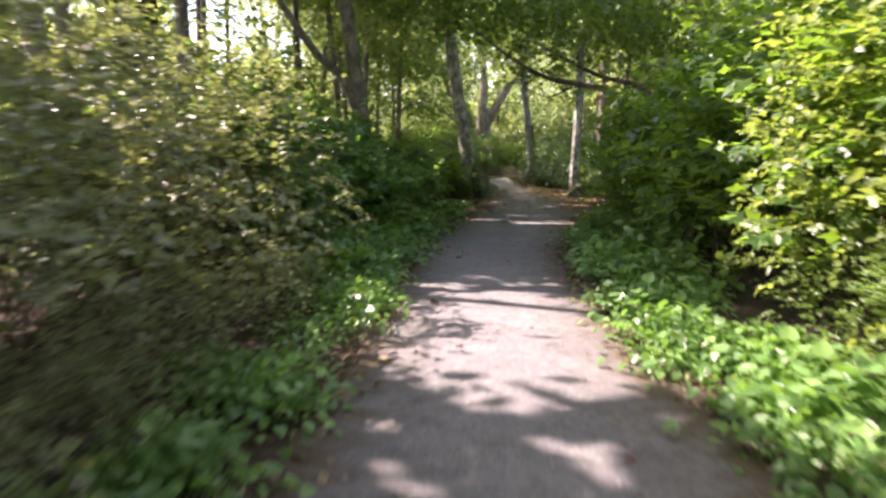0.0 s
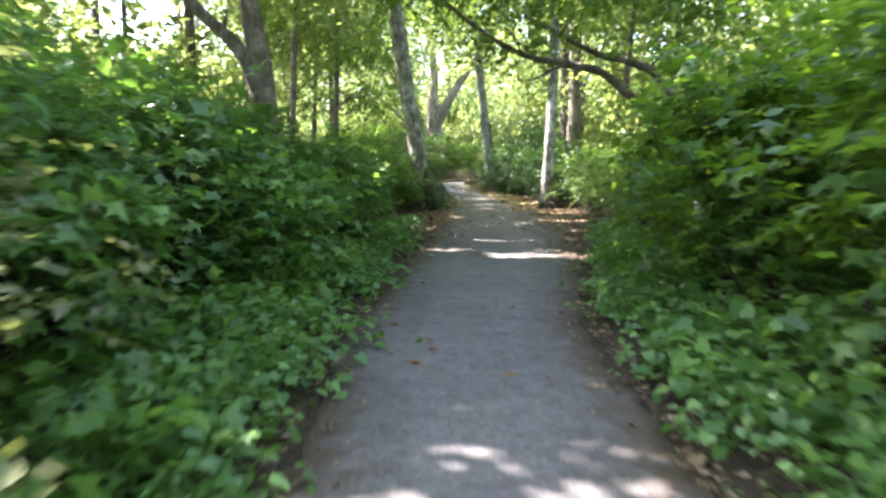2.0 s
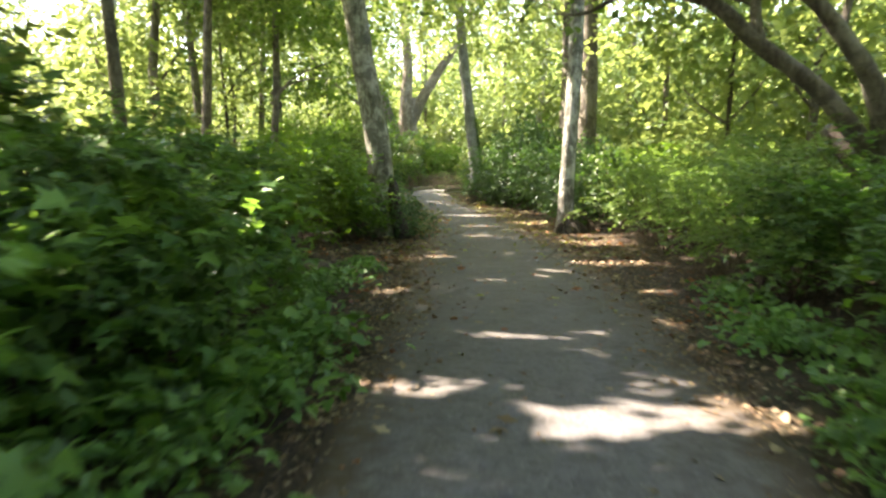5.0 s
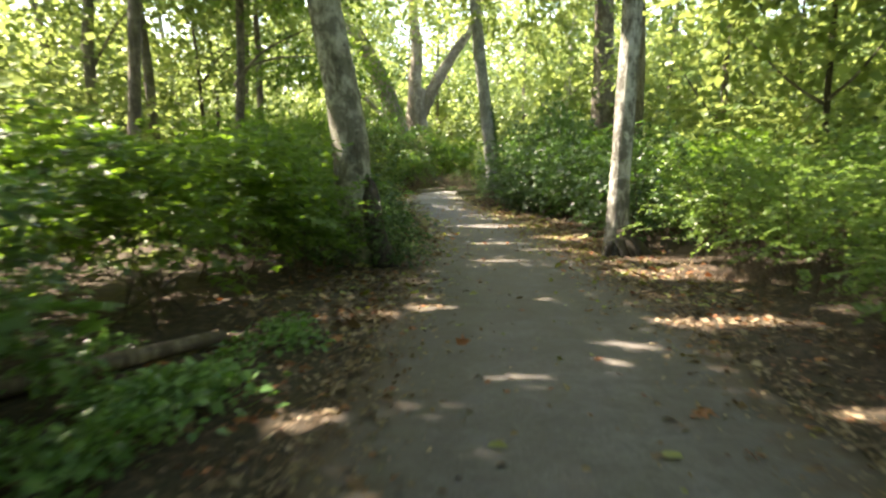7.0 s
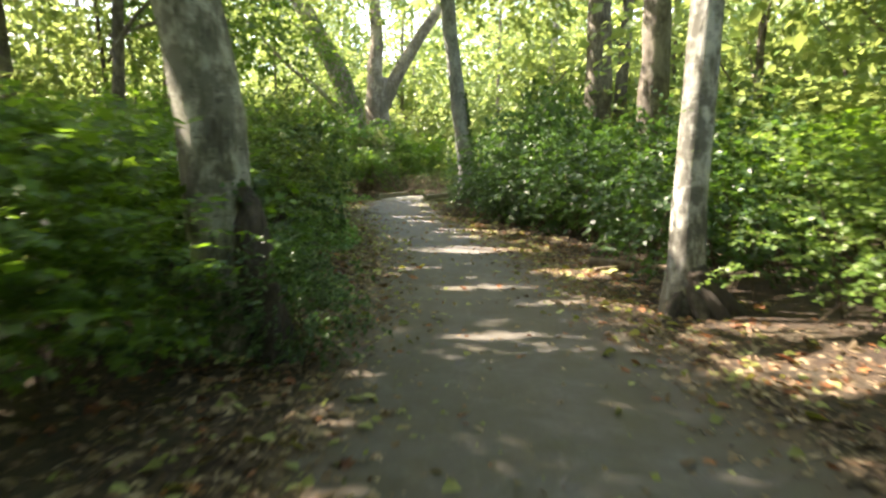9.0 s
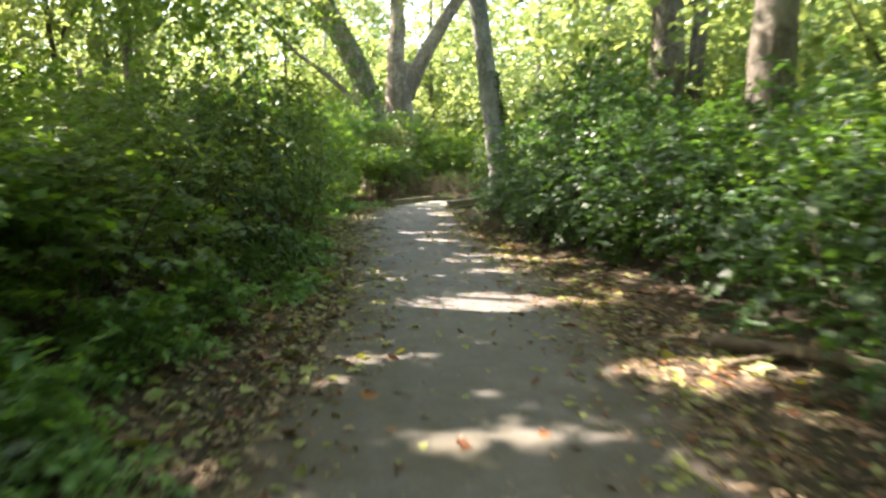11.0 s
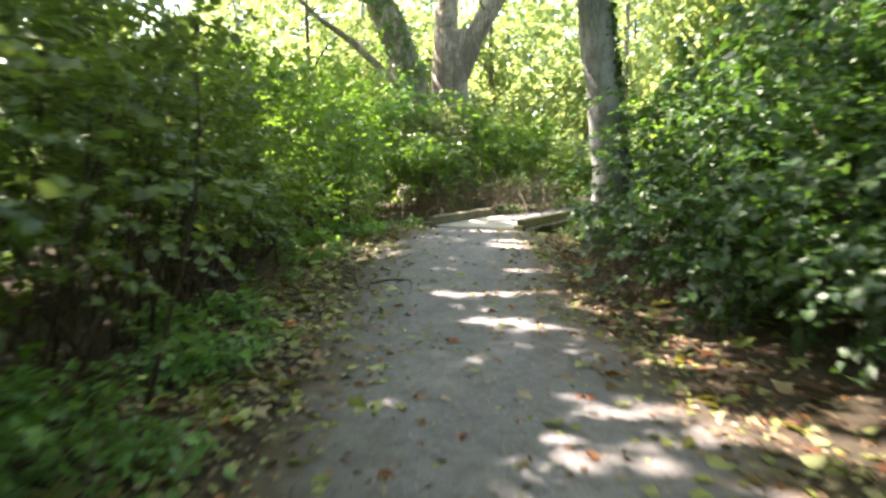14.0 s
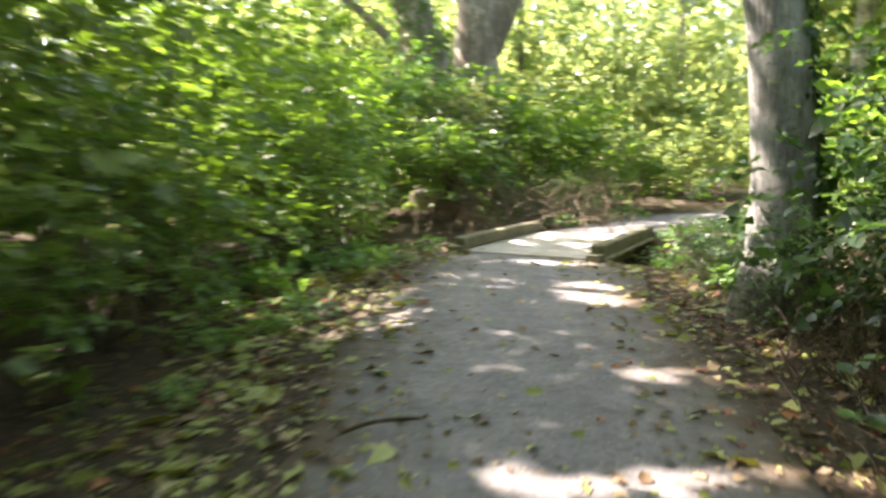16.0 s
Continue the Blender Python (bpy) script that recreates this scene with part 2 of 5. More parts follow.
class Geo:
    """Gathers vertices and faces, and turns them into one mesh."""

    def __init__(self):
        self.verts, self.faces, self.count = [], [], 0

    def add(self, verts, faces):
        verts = np.asarray(verts, float).reshape(-1, 3)
        for f in faces:
            self.faces.append(np.asarray(f, np.int64) + self.count)
        self.verts.append(verts)
        self.count += len(verts)
        return self

    def mesh(self, name, mat, smooth=False):
        v = np.concatenate(self.verts)
        loops = np.concatenate([f.ravel() for f in self.faces])
        totals = np.concatenate([np.full(len(f), f.shape[1]) for f in self.faces])
        starts = np.concatenate(([0], np.cumsum(totals)[:-1]))
        me = bpy.data.meshes.new(name)
        me.vertices.add(len(v))
        me.vertices.foreach_set("co", v.astype(np.float32).ravel())
        me.loops.add(len(loops))
        me.loops.foreach_set("vertex_index", loops.astype(np.int32))
        me.polygons.add(len(totals))
        me.polygons.foreach_set("loop_start", starts.astype(np.int32))
        if smooth:
            me.polygons.foreach_set("use_smooth", np.ones(len(totals), bool))
        me.update(calc_edges=True)
        me.materials.append(mat)
        return me


def part(name, mesh, parent, label=""):
    ob = new(name, mesh)
    ob.parent = parent
    return tagged(ob, label)


def thing(name, label, category, group="", kind="", at=None):
    ob = new(name)
    if at is not None:
        ob.matrix_basis = at
    return tagged(ob, label, category, group, kind)


# Leaf blades: outline points (across, along, up), and faces of equal size.
BLADES = {
    "diamond": (np.array([(0, 0, 0), (.40, .42, .10), (0, 1, -.10), (-.40, .42, .10)]), [np.array([(0, 1, 2), (0, 2, 3)])]),
    "oval": (np.array([(0, 0, 0), (.27, .22, .06), (.30, .60, .05), (0, 1, -.14), (-.30, .60, .05), (-.27, .22, .06)]), [np.array([(0, 1, 2, 3), (0, 3, 4, 5)])]),
    "trefoil": (np.array([(0, 0, 0), (.56, .42, -.04), (.17, .52, .05), (0, 1, -.10), (-.17, .52, .05), (-.56, .42, -.04)]),
                [np.array([(0, 1, 2), (0, 2, 3), (0, 3, 4), (0, 4, 5)])]),
    "spade": (np.array([(0, 0, 0), (.46, .08, .07), (.36, .52, .06), (0, 1, -.14), (-.36, .52, .06), (-.46, .08, .07)]), [np.array([(0, 1, 2, 3), (0, 3, 4, 5)])]),
    "heart": (np.array([(0, 0, 0), (.36, -.14, .05), (.56, .24, .08), (.34, .66, .03), (0, 1, -.16), (-.34, .66, .03), (-.56, .24, .08), (-.36, -.14, .05)]),
              [np.array([(0, 1, 2, 3), (0, 5, 6, 7)]), np.array([(0, 3, 4), (0, 4, 5)])]),
    "lobed": (np.array([(0, 0, 0), (.44, .05, -.03), (.22, .30, .05), (.60, .58, -.05), (.20, .58, .04), (0, 1, -.12),
                        (-.20, .58, .04), (-.60, .58, -.05), (-.22, .30, .05), (-.44, .05, -.03)]),
              [np.array([(0, 1, 2), (2, 3, 4), (8, 7, 6), (0, 8, 9)]), np.array([(0, 2, 4, 5), (0, 5, 6, 8)])]),
}


def add_leaves(geo, pos, along, normal, size, blade):
    tv, tf = BLADES[blade]
    along = unit(along)
    across = unit(np.cross(along, normal))
    normal = np.cross(across, along)
    v = pos[:, None] + size[:, None, None] * (tv[None, :, 0:1] * across[:, None] + tv[None, :, 1:2] * along[:, None] + tv[None, :, 2:3] * normal[:, None])
    base = np.arange(len(pos))[:, None, None] * len(tv)
    geo.add(v, [(f[None] + base).reshape(-1, f.shape[1]) for f in tf])


def add_sprays(geo, rng, start, way, length, per, size, blade, droop=0.35, jitter=0.45, keep=None):
    """Leaves set by turns on both sides of many drooping twigs."""
    k = len(start)
    t = (np.arange(per) + 0.6) / per
    p = start[:, None] + way[:, None] * (length[:, None] * t)[..., None]
    p[..., 2] -= droop * length[:, None] * t ** 2
    side = unit(np.cross(way, UP + 0.01))[:, None] * np.where(np.arange(per) % 2, 1, -1)[None, :, None]
    along = way[:, None] * 0.65 + side * 0.9 + rng.normal(0, jitter, (k, per, 3))
    along[..., 2] -= 0.28
    normal = UP + way[:, None] * 0.35 + rng.normal(0, jitter, (k, per, 3))
    s = size * rng.uniform(0.55, 1.2, (k, per))
    p, along, normal, s = p.reshape(-1, 3), along.reshape(-1, 3), normal.reshape(-1, 3), s.ravel()
    if keep is not None:
        ok = keep(p)
        p, along, normal, s = p[ok], along[ok], normal[ok], s[ok]
    if len(p):
        add_leaves(geo, p, along, normal, s, blade)


def add_tube(geo, pts, radii, sides=8, knobs=0.0, rng=None, cap=True):
    pts, radii = np.asarray(pts, float), np.asarray(radii, float)
    tang = unit(np.gradient(pts, axis=0))
    ref = np.array((0.0, 1.0, 0.0)) if abs(tang[0, 1]) < 0.8 else np.array((1.0, 0.0, 0.0))
    a = unit(np.cross(tang, ref))
    b = np.cross(tang, a)
    ang = np.arange(sides) * 2 * np.pi / sides
    r = np.repeat(radii[:, None], sides, 1)
    if knobs and rng is not None:
        r = r * (1 + rng.normal(0, knobs, r.shape))
    v = pts[:, None] + r[..., None] * (np.cos(ang)[None, :, None] * a[:, None] + np.sin(ang)[None, :, None] * b[:, None])
    n = len(pts)
    i, j = np.meshgrid(np.arange(n - 1), np.arange(sides), indexing="ij")
    q = np.stack([i * sides + j, i * sides + (j + 1) % sides, (i + 1) * sides + (j + 1) % sides, (i + 1) * sides + j], -1).reshape(-1, 4)
    faces = [q]
    if cap:
        faces.append(np.arange(sides)[None, ::-1])
        faces.append((np.arange(sides) + (n - 1) * sides)[None])
    geo.add(v, faces)


def bend(pts, steps):
    """A smooth line through a few points."""
    pts = np.asarray(pts, float)
    ext = np.vstack([2 * pts[0] - pts[1], pts, 2 * pts[-1] - pts[-2]])
    out = []
    for i in range(1, len(ext) - 2):
        p0, p1, p2, p3 = ext[i - 1:i + 3]
        for t in np.linspace(0, 1, steps, endpoint=False):
            out.append(0.5 * (2 * p1 + (p2 - p0) * t + (2 * p0 - 5 * p1 + 4 * p2 - p3) * t ** 2 + (3 * p1 - p0 - 3 * p2 + p3) * t ** 3))
    out.append(pts[-1])
    return np.array(out)


def box_mesh(name, sx, sy, sz, mat, bevel=0.008, rng=None):
    bm = bmesh.new()
    bmesh.ops.create_cube(bm, size=1, matrix=Matrix.Diagonal((sx, sy, sz, 1)))
    bmesh.ops.bevel(bm, geom=bm.edges[:], offset=bevel, segments=1, affect="EDGES")
    me = bpy.data.meshes.new(name)
    bm.to_mesh(me)
    bm.free()
    me.materials.append(mat)
    return me


# ---------------------------------------------------------------- the lie of the land
# The middle of the path: distance ahead, offset, half width.
PATH = np.array([(-14, 0.2, 1.15), (-6, 0.3, 1.15), (0, 0.33, 1.15), (5, 0.42, 1.04), (8.4, 0.5, 0.98), (12, 0.84, 1.04), (15.7, 1.5, 1.25),
                 (20, 2.25, 1.42), (25, 2.8, 1.40), (31, 3.2, 1.2), (35, 3.3, 1.18), (40, 3.0, 1.12), (43.5, 2.98, 1.2), (46.6, 3.35, 0.98)])
BRIDGE_U, BRIDGE_N = np.array((0.42, 0.907)), np.array((0.907, -0.42))
BRIDGE_START, BRIDGE_LONG, BRIDGE_WIDE, DECK_Z = np.array((3.35, 46.33)), 2.75, 1.86, 0.205
BEYOND = np.array([(4.50, 48.82), (5.45, 50.5), (7.2, 52.7), (10.0, 55.0), (14.5, 57.5), (20.0, 59.5)])


def path_x(y):
    return np.interp(y, PATH[:, 0], PATH[:, 1])


def path_half(y):
    return np.interp(y, PATH[:, 0], PATH[:, 2])


def smooth(t):
    t = np.clip(t, 0, 1)
    return t * t * (3 - 2 * t)


def off_path(x, y):
    """Metres outside the path's edge (negative on it)."""
    x, y = np.asarray(x, float), np.asarray(y, float)
    d = np.abs(x - path_x(np.minimum(y, 46.6))) - path_half(y)
    d = np.where(y > 46.6, 9.0, d)
    dense = bend(BEYOND, 6)
    line = np.min(np.hypot(x[..., None] - dense[:, 0], y[..., None] - dense[:, 1]), -1) - 1.05
    deck_u = (x - BRIDGE_START[0]) * BRIDGE_U[0] + (y - BRIDGE_START[1]) * BRIDGE_U[1]
    deck_n = np.abs((x - BRIDGE_START[0]) * BRIDGE_N[0] + (y - BRIDGE_START[1]) * BRIDGE_N[1])
    deck = np.maximum(deck_n - 0.95, np.maximum(-deck_u, deck_u - BRIDGE_LONG))
    return np.minimum(np.minimum(d, line), deck)


def ground_z(x, y):
    x, y = np.asarray(x, float), np.asarray(y, float)
    z = 0.15 * smooth((y - 38.5) / 7.5)
    far = smooth((off_path(x, y) - 0.15) / 1.2)
    z = z + far * (0.05 * np.sin(x * 1.7 + 0.6 * y) * np.sin(y * 1.3 - 0.4 * x) + 0.03 * np.sin(x * 4.1 + 1) * np.sin(y * 3.7) + 0.02)
    u = (x - BRIDGE_START[0]) * BRIDGE_U[0] + (y - BRIDGE_START[1]) * BRIDGE_U[1] - BRIDGE_LONG / 2
    n = np.abs((x - BRIDGE_START[0]) * BRIDGE_N[0] + (y - BRIDGE_START[1]) * BRIDGE_N[1])
    return z - 0.5 * np.exp(-(u / 0.75) ** 2) * np.exp(-np.maximum(n - 3.0, 0) ** 2 / 6)


def grid_mesh(name, xs, ys, zf, mat):
    gx, gy = np.meshgrid(xs, ys)
    v = np.stack([gx, gy, zf(gx, gy)], -1)
    i, j = np.meshgrid(np.arange(len(ys) - 1), np.arange(len(xs) - 1), indexing="ij")
    w = len(xs)
    q = np.stack([i * w + j, i * w + j + 1, (i + 1) * w + j + 1, (i + 1) * w + j], -1).reshape(-1, 4)
    return Geo().add(v, [q]).mesh(name, mat, True)


xs = np.concatenate([[-1800, -500, -150, -60, -32], np.linspace(-18, 24, 120), [34, 60, 150, 500, 1800]])
ys = np.concatenate([[-1800, -500, -150, -50, -24], np.linspace(-14, 66, 230), [76, 100, 200, 600, 1800]])
ground = new("ground", grid_mesh("ground", xs, ys, ground_z, MAT_SOIL))
tagged(ground, "dark brown woodland soil strewn with leaf mould", "ground", kind="structure")


def path_strip(name, line, halves, rng):
    """An asphalt strip with a ragged edge, a finger thick over the soil."""
    line = np.asarray(line)
    t = unit(np.gradient(line, axis=0))
    nrm = np.stack([t[:, 1], -t[:, 0]], -1)
    across = np.array((-1.0, -0.985, -0.88, -0.7, -0.3, 0.3, 0.7, 0.88, 0.985, 1.0))
    n = len(line)
    wob = [np.convolve(rng.normal(0, 0.09, n + 4), np.ones(5) / 5, "valid") + rng.normal(0, 0.018, n) for _ in range(2)]
    rows = []
    for k, a in enumerate(across):
        h = halves + (wob[0] if a < 0 else wob[1])
        p = line + nrm * (a * h)[:, None]
        z = ground_z(line[:, 0], line[:, 1]) * 0 + 0.15 * smooth((p[:, 1] - 38.5) / 7.5)
        rows.append(np.column_stack([p, z + (-0.03 if abs(a) == 1 else 0.022 + 0.012 * (1 - abs(a)))]))
    v = np.stack(rows, 1)
    i, j = np.meshgrid(np.arange(n - 1), np.arange(len(across) - 1), indexing="ij")
    w = len(across)
    q = np.stack([i * w + j, i * w + j + 1, (i + 1) * w + j + 1, (i + 1) * w + j], -1).reshape(-1, 4)
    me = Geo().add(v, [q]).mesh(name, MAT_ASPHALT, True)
    me.attributes.new("rim", "FLOAT", "POINT").data.foreach_set("value", np.tile(np.abs(across), n).astype(np.float32))
    return me


rng = np.random.default_rng(11)
py = np.arange(-14, 46.65, 0.16)
pavement = new("pavement", path_strip("pavement", np.column_stack([path_x(py), py]), path_half(py), rng))
tagged(pavement, "worn grey asphalt footpath with ragged leafy edges", "footpath", kind="structure")
far_line = bend(BEYOND, 14)
pavement_far = new("pavement", path_strip("pavement", far_line, np.full(len(far_line), 1.0), rng))
tagged(pavement_far, "grey footpath bending away behind the footbridge", "footpath", kind="structure")

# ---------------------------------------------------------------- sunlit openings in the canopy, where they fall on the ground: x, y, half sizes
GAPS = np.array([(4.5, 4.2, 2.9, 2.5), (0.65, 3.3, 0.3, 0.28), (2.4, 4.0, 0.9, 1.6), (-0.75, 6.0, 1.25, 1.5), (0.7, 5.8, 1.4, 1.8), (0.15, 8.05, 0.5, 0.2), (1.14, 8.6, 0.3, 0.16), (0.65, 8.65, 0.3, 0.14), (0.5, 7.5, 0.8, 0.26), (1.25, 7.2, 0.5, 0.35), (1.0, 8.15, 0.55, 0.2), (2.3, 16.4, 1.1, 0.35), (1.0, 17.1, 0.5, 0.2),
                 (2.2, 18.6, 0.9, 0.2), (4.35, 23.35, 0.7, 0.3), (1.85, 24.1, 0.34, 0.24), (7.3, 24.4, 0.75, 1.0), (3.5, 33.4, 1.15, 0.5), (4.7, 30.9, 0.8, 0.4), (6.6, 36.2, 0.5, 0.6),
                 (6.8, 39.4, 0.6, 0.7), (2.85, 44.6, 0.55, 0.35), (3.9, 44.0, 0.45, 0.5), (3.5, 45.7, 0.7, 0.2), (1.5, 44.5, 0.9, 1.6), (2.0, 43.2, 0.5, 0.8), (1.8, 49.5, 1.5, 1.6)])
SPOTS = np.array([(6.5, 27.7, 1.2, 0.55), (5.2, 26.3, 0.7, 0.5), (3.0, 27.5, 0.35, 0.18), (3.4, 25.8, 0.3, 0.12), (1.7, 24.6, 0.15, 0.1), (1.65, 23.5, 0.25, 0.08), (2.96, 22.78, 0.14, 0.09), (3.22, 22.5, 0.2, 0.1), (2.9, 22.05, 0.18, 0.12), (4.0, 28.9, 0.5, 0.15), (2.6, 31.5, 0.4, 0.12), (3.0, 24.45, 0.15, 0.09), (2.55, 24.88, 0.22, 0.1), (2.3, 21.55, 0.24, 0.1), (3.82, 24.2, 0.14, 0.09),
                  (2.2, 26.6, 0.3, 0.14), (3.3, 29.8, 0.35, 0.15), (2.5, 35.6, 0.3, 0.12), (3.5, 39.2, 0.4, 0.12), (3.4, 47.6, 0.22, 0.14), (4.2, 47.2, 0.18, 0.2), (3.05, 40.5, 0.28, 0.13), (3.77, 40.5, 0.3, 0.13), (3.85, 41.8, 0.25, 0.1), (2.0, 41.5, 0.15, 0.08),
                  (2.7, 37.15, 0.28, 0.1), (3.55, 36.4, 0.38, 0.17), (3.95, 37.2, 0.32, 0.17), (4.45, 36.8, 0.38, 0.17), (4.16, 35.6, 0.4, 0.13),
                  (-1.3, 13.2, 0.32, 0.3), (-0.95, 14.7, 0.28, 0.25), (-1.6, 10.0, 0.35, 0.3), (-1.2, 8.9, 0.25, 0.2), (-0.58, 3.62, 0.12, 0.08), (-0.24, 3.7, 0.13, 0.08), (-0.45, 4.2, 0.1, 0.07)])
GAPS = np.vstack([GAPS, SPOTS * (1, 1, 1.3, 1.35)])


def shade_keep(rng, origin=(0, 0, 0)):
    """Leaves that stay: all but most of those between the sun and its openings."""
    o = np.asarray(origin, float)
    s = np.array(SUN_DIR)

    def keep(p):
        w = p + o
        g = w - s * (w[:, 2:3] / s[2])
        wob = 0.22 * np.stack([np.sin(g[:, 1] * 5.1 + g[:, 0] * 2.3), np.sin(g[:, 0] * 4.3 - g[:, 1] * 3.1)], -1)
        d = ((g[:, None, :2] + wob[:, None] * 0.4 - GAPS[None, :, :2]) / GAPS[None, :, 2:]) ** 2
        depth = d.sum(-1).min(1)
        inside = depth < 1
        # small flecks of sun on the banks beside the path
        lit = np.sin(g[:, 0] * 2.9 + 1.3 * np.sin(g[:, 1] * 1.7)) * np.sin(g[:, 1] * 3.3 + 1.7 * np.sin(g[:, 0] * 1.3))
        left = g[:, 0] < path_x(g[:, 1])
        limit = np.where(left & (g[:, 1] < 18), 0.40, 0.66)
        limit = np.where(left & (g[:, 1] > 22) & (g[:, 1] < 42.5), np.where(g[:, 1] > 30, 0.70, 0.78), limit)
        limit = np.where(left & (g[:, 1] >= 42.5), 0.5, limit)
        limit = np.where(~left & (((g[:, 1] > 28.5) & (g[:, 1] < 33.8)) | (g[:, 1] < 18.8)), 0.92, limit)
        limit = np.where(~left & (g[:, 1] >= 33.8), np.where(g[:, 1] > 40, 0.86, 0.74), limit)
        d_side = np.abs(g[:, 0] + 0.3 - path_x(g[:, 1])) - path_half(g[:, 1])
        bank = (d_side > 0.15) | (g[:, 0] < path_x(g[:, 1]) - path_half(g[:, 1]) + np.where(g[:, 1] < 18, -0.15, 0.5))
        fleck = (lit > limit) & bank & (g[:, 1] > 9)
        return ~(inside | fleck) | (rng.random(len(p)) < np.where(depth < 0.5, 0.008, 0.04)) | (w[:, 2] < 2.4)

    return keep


# ---------------------------------------------------------------- trees
def crown_geo(rng, blobs, sprays, per, size, blade="diamond", keep=None, droop=0.5):
    geo = Geo()
    for c, r in blobs:
        c, r = np.asarray(c, float), np.asarray(r, float)
        k = max(6, int(sprays * r[0] * r[1]))
        d = unit(rng.normal(0, 1, (k, 3)))
        rad = rng.uniform(0.12, 1.0, k) ** 0.55
        rad *= 1 + 0.25 * np.sin(d[:, 0] * 5 + c[0]) * np.sin(d[:, 1] * 5 + c[1])
        o = c + d * r * rad[:, None]
        way = unit(d * (1, 1, 0.3) + rng.normal(0, 0.35, (k, 3)))
        add_sprays(geo, rng, o, way, rng.uniform(0.5, 1.1, k) * 4.5 * size, per, size, blade, droop, 0.5, keep)
    return geo


def trunk_line(x, y, lean, height, rng, wobble=0.07):
    z = np.linspace(-0.15, height, max(6, int(height / 0.55)))
    f = z / height
    px = x + np.interp(z, lean[0], lean[1]) + wobble * np.sin(f * 7 + x)
    pyy = y + wobble * np.cos(f * 6 + y)
    return np.column_stack([px, pyy, z])


def trunk_radii(r, line, top=0.55, flare=0.5):
    z = line[:, 2]
    f = np.clip(z / z[-1], 0, 1)
    return r * (1 - (1 - top) * f) * (1 + flare * np.exp(-np.maximum(z, 0) / 0.28))


def tree(label, x, y, r, height, lean, bark, crown, limbs=(), ivy=0.0, ivy_round=0.5, ivy_leaf=0.06, ivy_count=420, ivy_mat=None, leaf=None, group="", sprays=30, size=0.22, top=0.5, per=9):
    """A tree: trunk, limbs, crown of leaf sprays, and ivy round the foot where it has some. lean: heights and sideways offsets."""
    rng = np.random.default_rng(int(abs(x * 131 + y * 977)) + 5)
    z0 = float(ground_z(x, y))
    root = thing("tree", label, "tree", group, at=pose(x, y, z0))
    g = Geo()
    line = trunk_line(0, 0, lean, height, rng)
    add_tube(g, line, trunk_radii(r, line, top), 14, 0.05, rng)
    part("trunk", g.mesh("trunk", bark, True), root)
    for pts, r0, r1 in limbs:
        g = Geo()
        curve = bend(np.asarray(pts, float) - (x, y, z0), 6)
        add_tube(g, curve, np.linspace(r0, r1, len(curve)), 8, 0.05, rng)
        limb = part("limb", g.mesh("limb", bark, True), root)
        for i in range(len(curve) // 3, len(curve) - 2, max(3, len(curve) // 5)):
            d = unit(np.array((*rng.normal(0, 1, 2), rng.uniform(0.1, 0.9))))
            ln = rng.uniform(0.35, 0.8)
            g = Geo()
            add_tube(g, bend([curve[i], curve[i] + d * ln * 0.5 + (0, 0, 0.04), curve[i] + d * ln + (0, 0, rng.uniform(0.05, 0.3))], 3), np.linspace(max(0.008, r1 * 0.8), 0.004, 7), 5, 0.05, rng)
            part("branchlet", g.mesh("branchlet", bark, True), limb)
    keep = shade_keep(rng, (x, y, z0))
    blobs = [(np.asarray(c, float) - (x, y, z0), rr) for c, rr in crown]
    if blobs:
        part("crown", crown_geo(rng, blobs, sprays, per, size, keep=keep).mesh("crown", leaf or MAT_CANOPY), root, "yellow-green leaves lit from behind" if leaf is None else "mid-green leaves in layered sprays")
    if ivy:
        k = int(ivy_count * ivy)
        zz = rng.uniform(0.02, ivy, k)
        a = rng.normal(0.1, ivy_round, k)
        rr = np.interp(zz, line[:, 2], trunk_radii(r, line, top)) * rng.uniform(0.98, 1.25, k)
        o = np.column_stack([np.interp(zz, line[:, 2], line[:, 0]) + rr * np.cos(a), np.interp(zz, line[:, 2], line[:, 1]) + rr * np.sin(a), zz])
        out = np.column_stack([np.cos(a), np.sin(a), np.zeros(k)])
        g = Geo()
        add_leaves(g, o, out * 0.4 + rng.normal(0, 0.5, (k, 3)) - UP * 0.6, out + rng.normal(0, 0.3, (k, 3)), rng.uniform(0.7, 1.25, k) * ivy_leaf, "spade")
        part("ivy", g.mesh("ivy", ivy_mat or MAT_IVY), root, "dark ivy climbing the trunk")
    return root


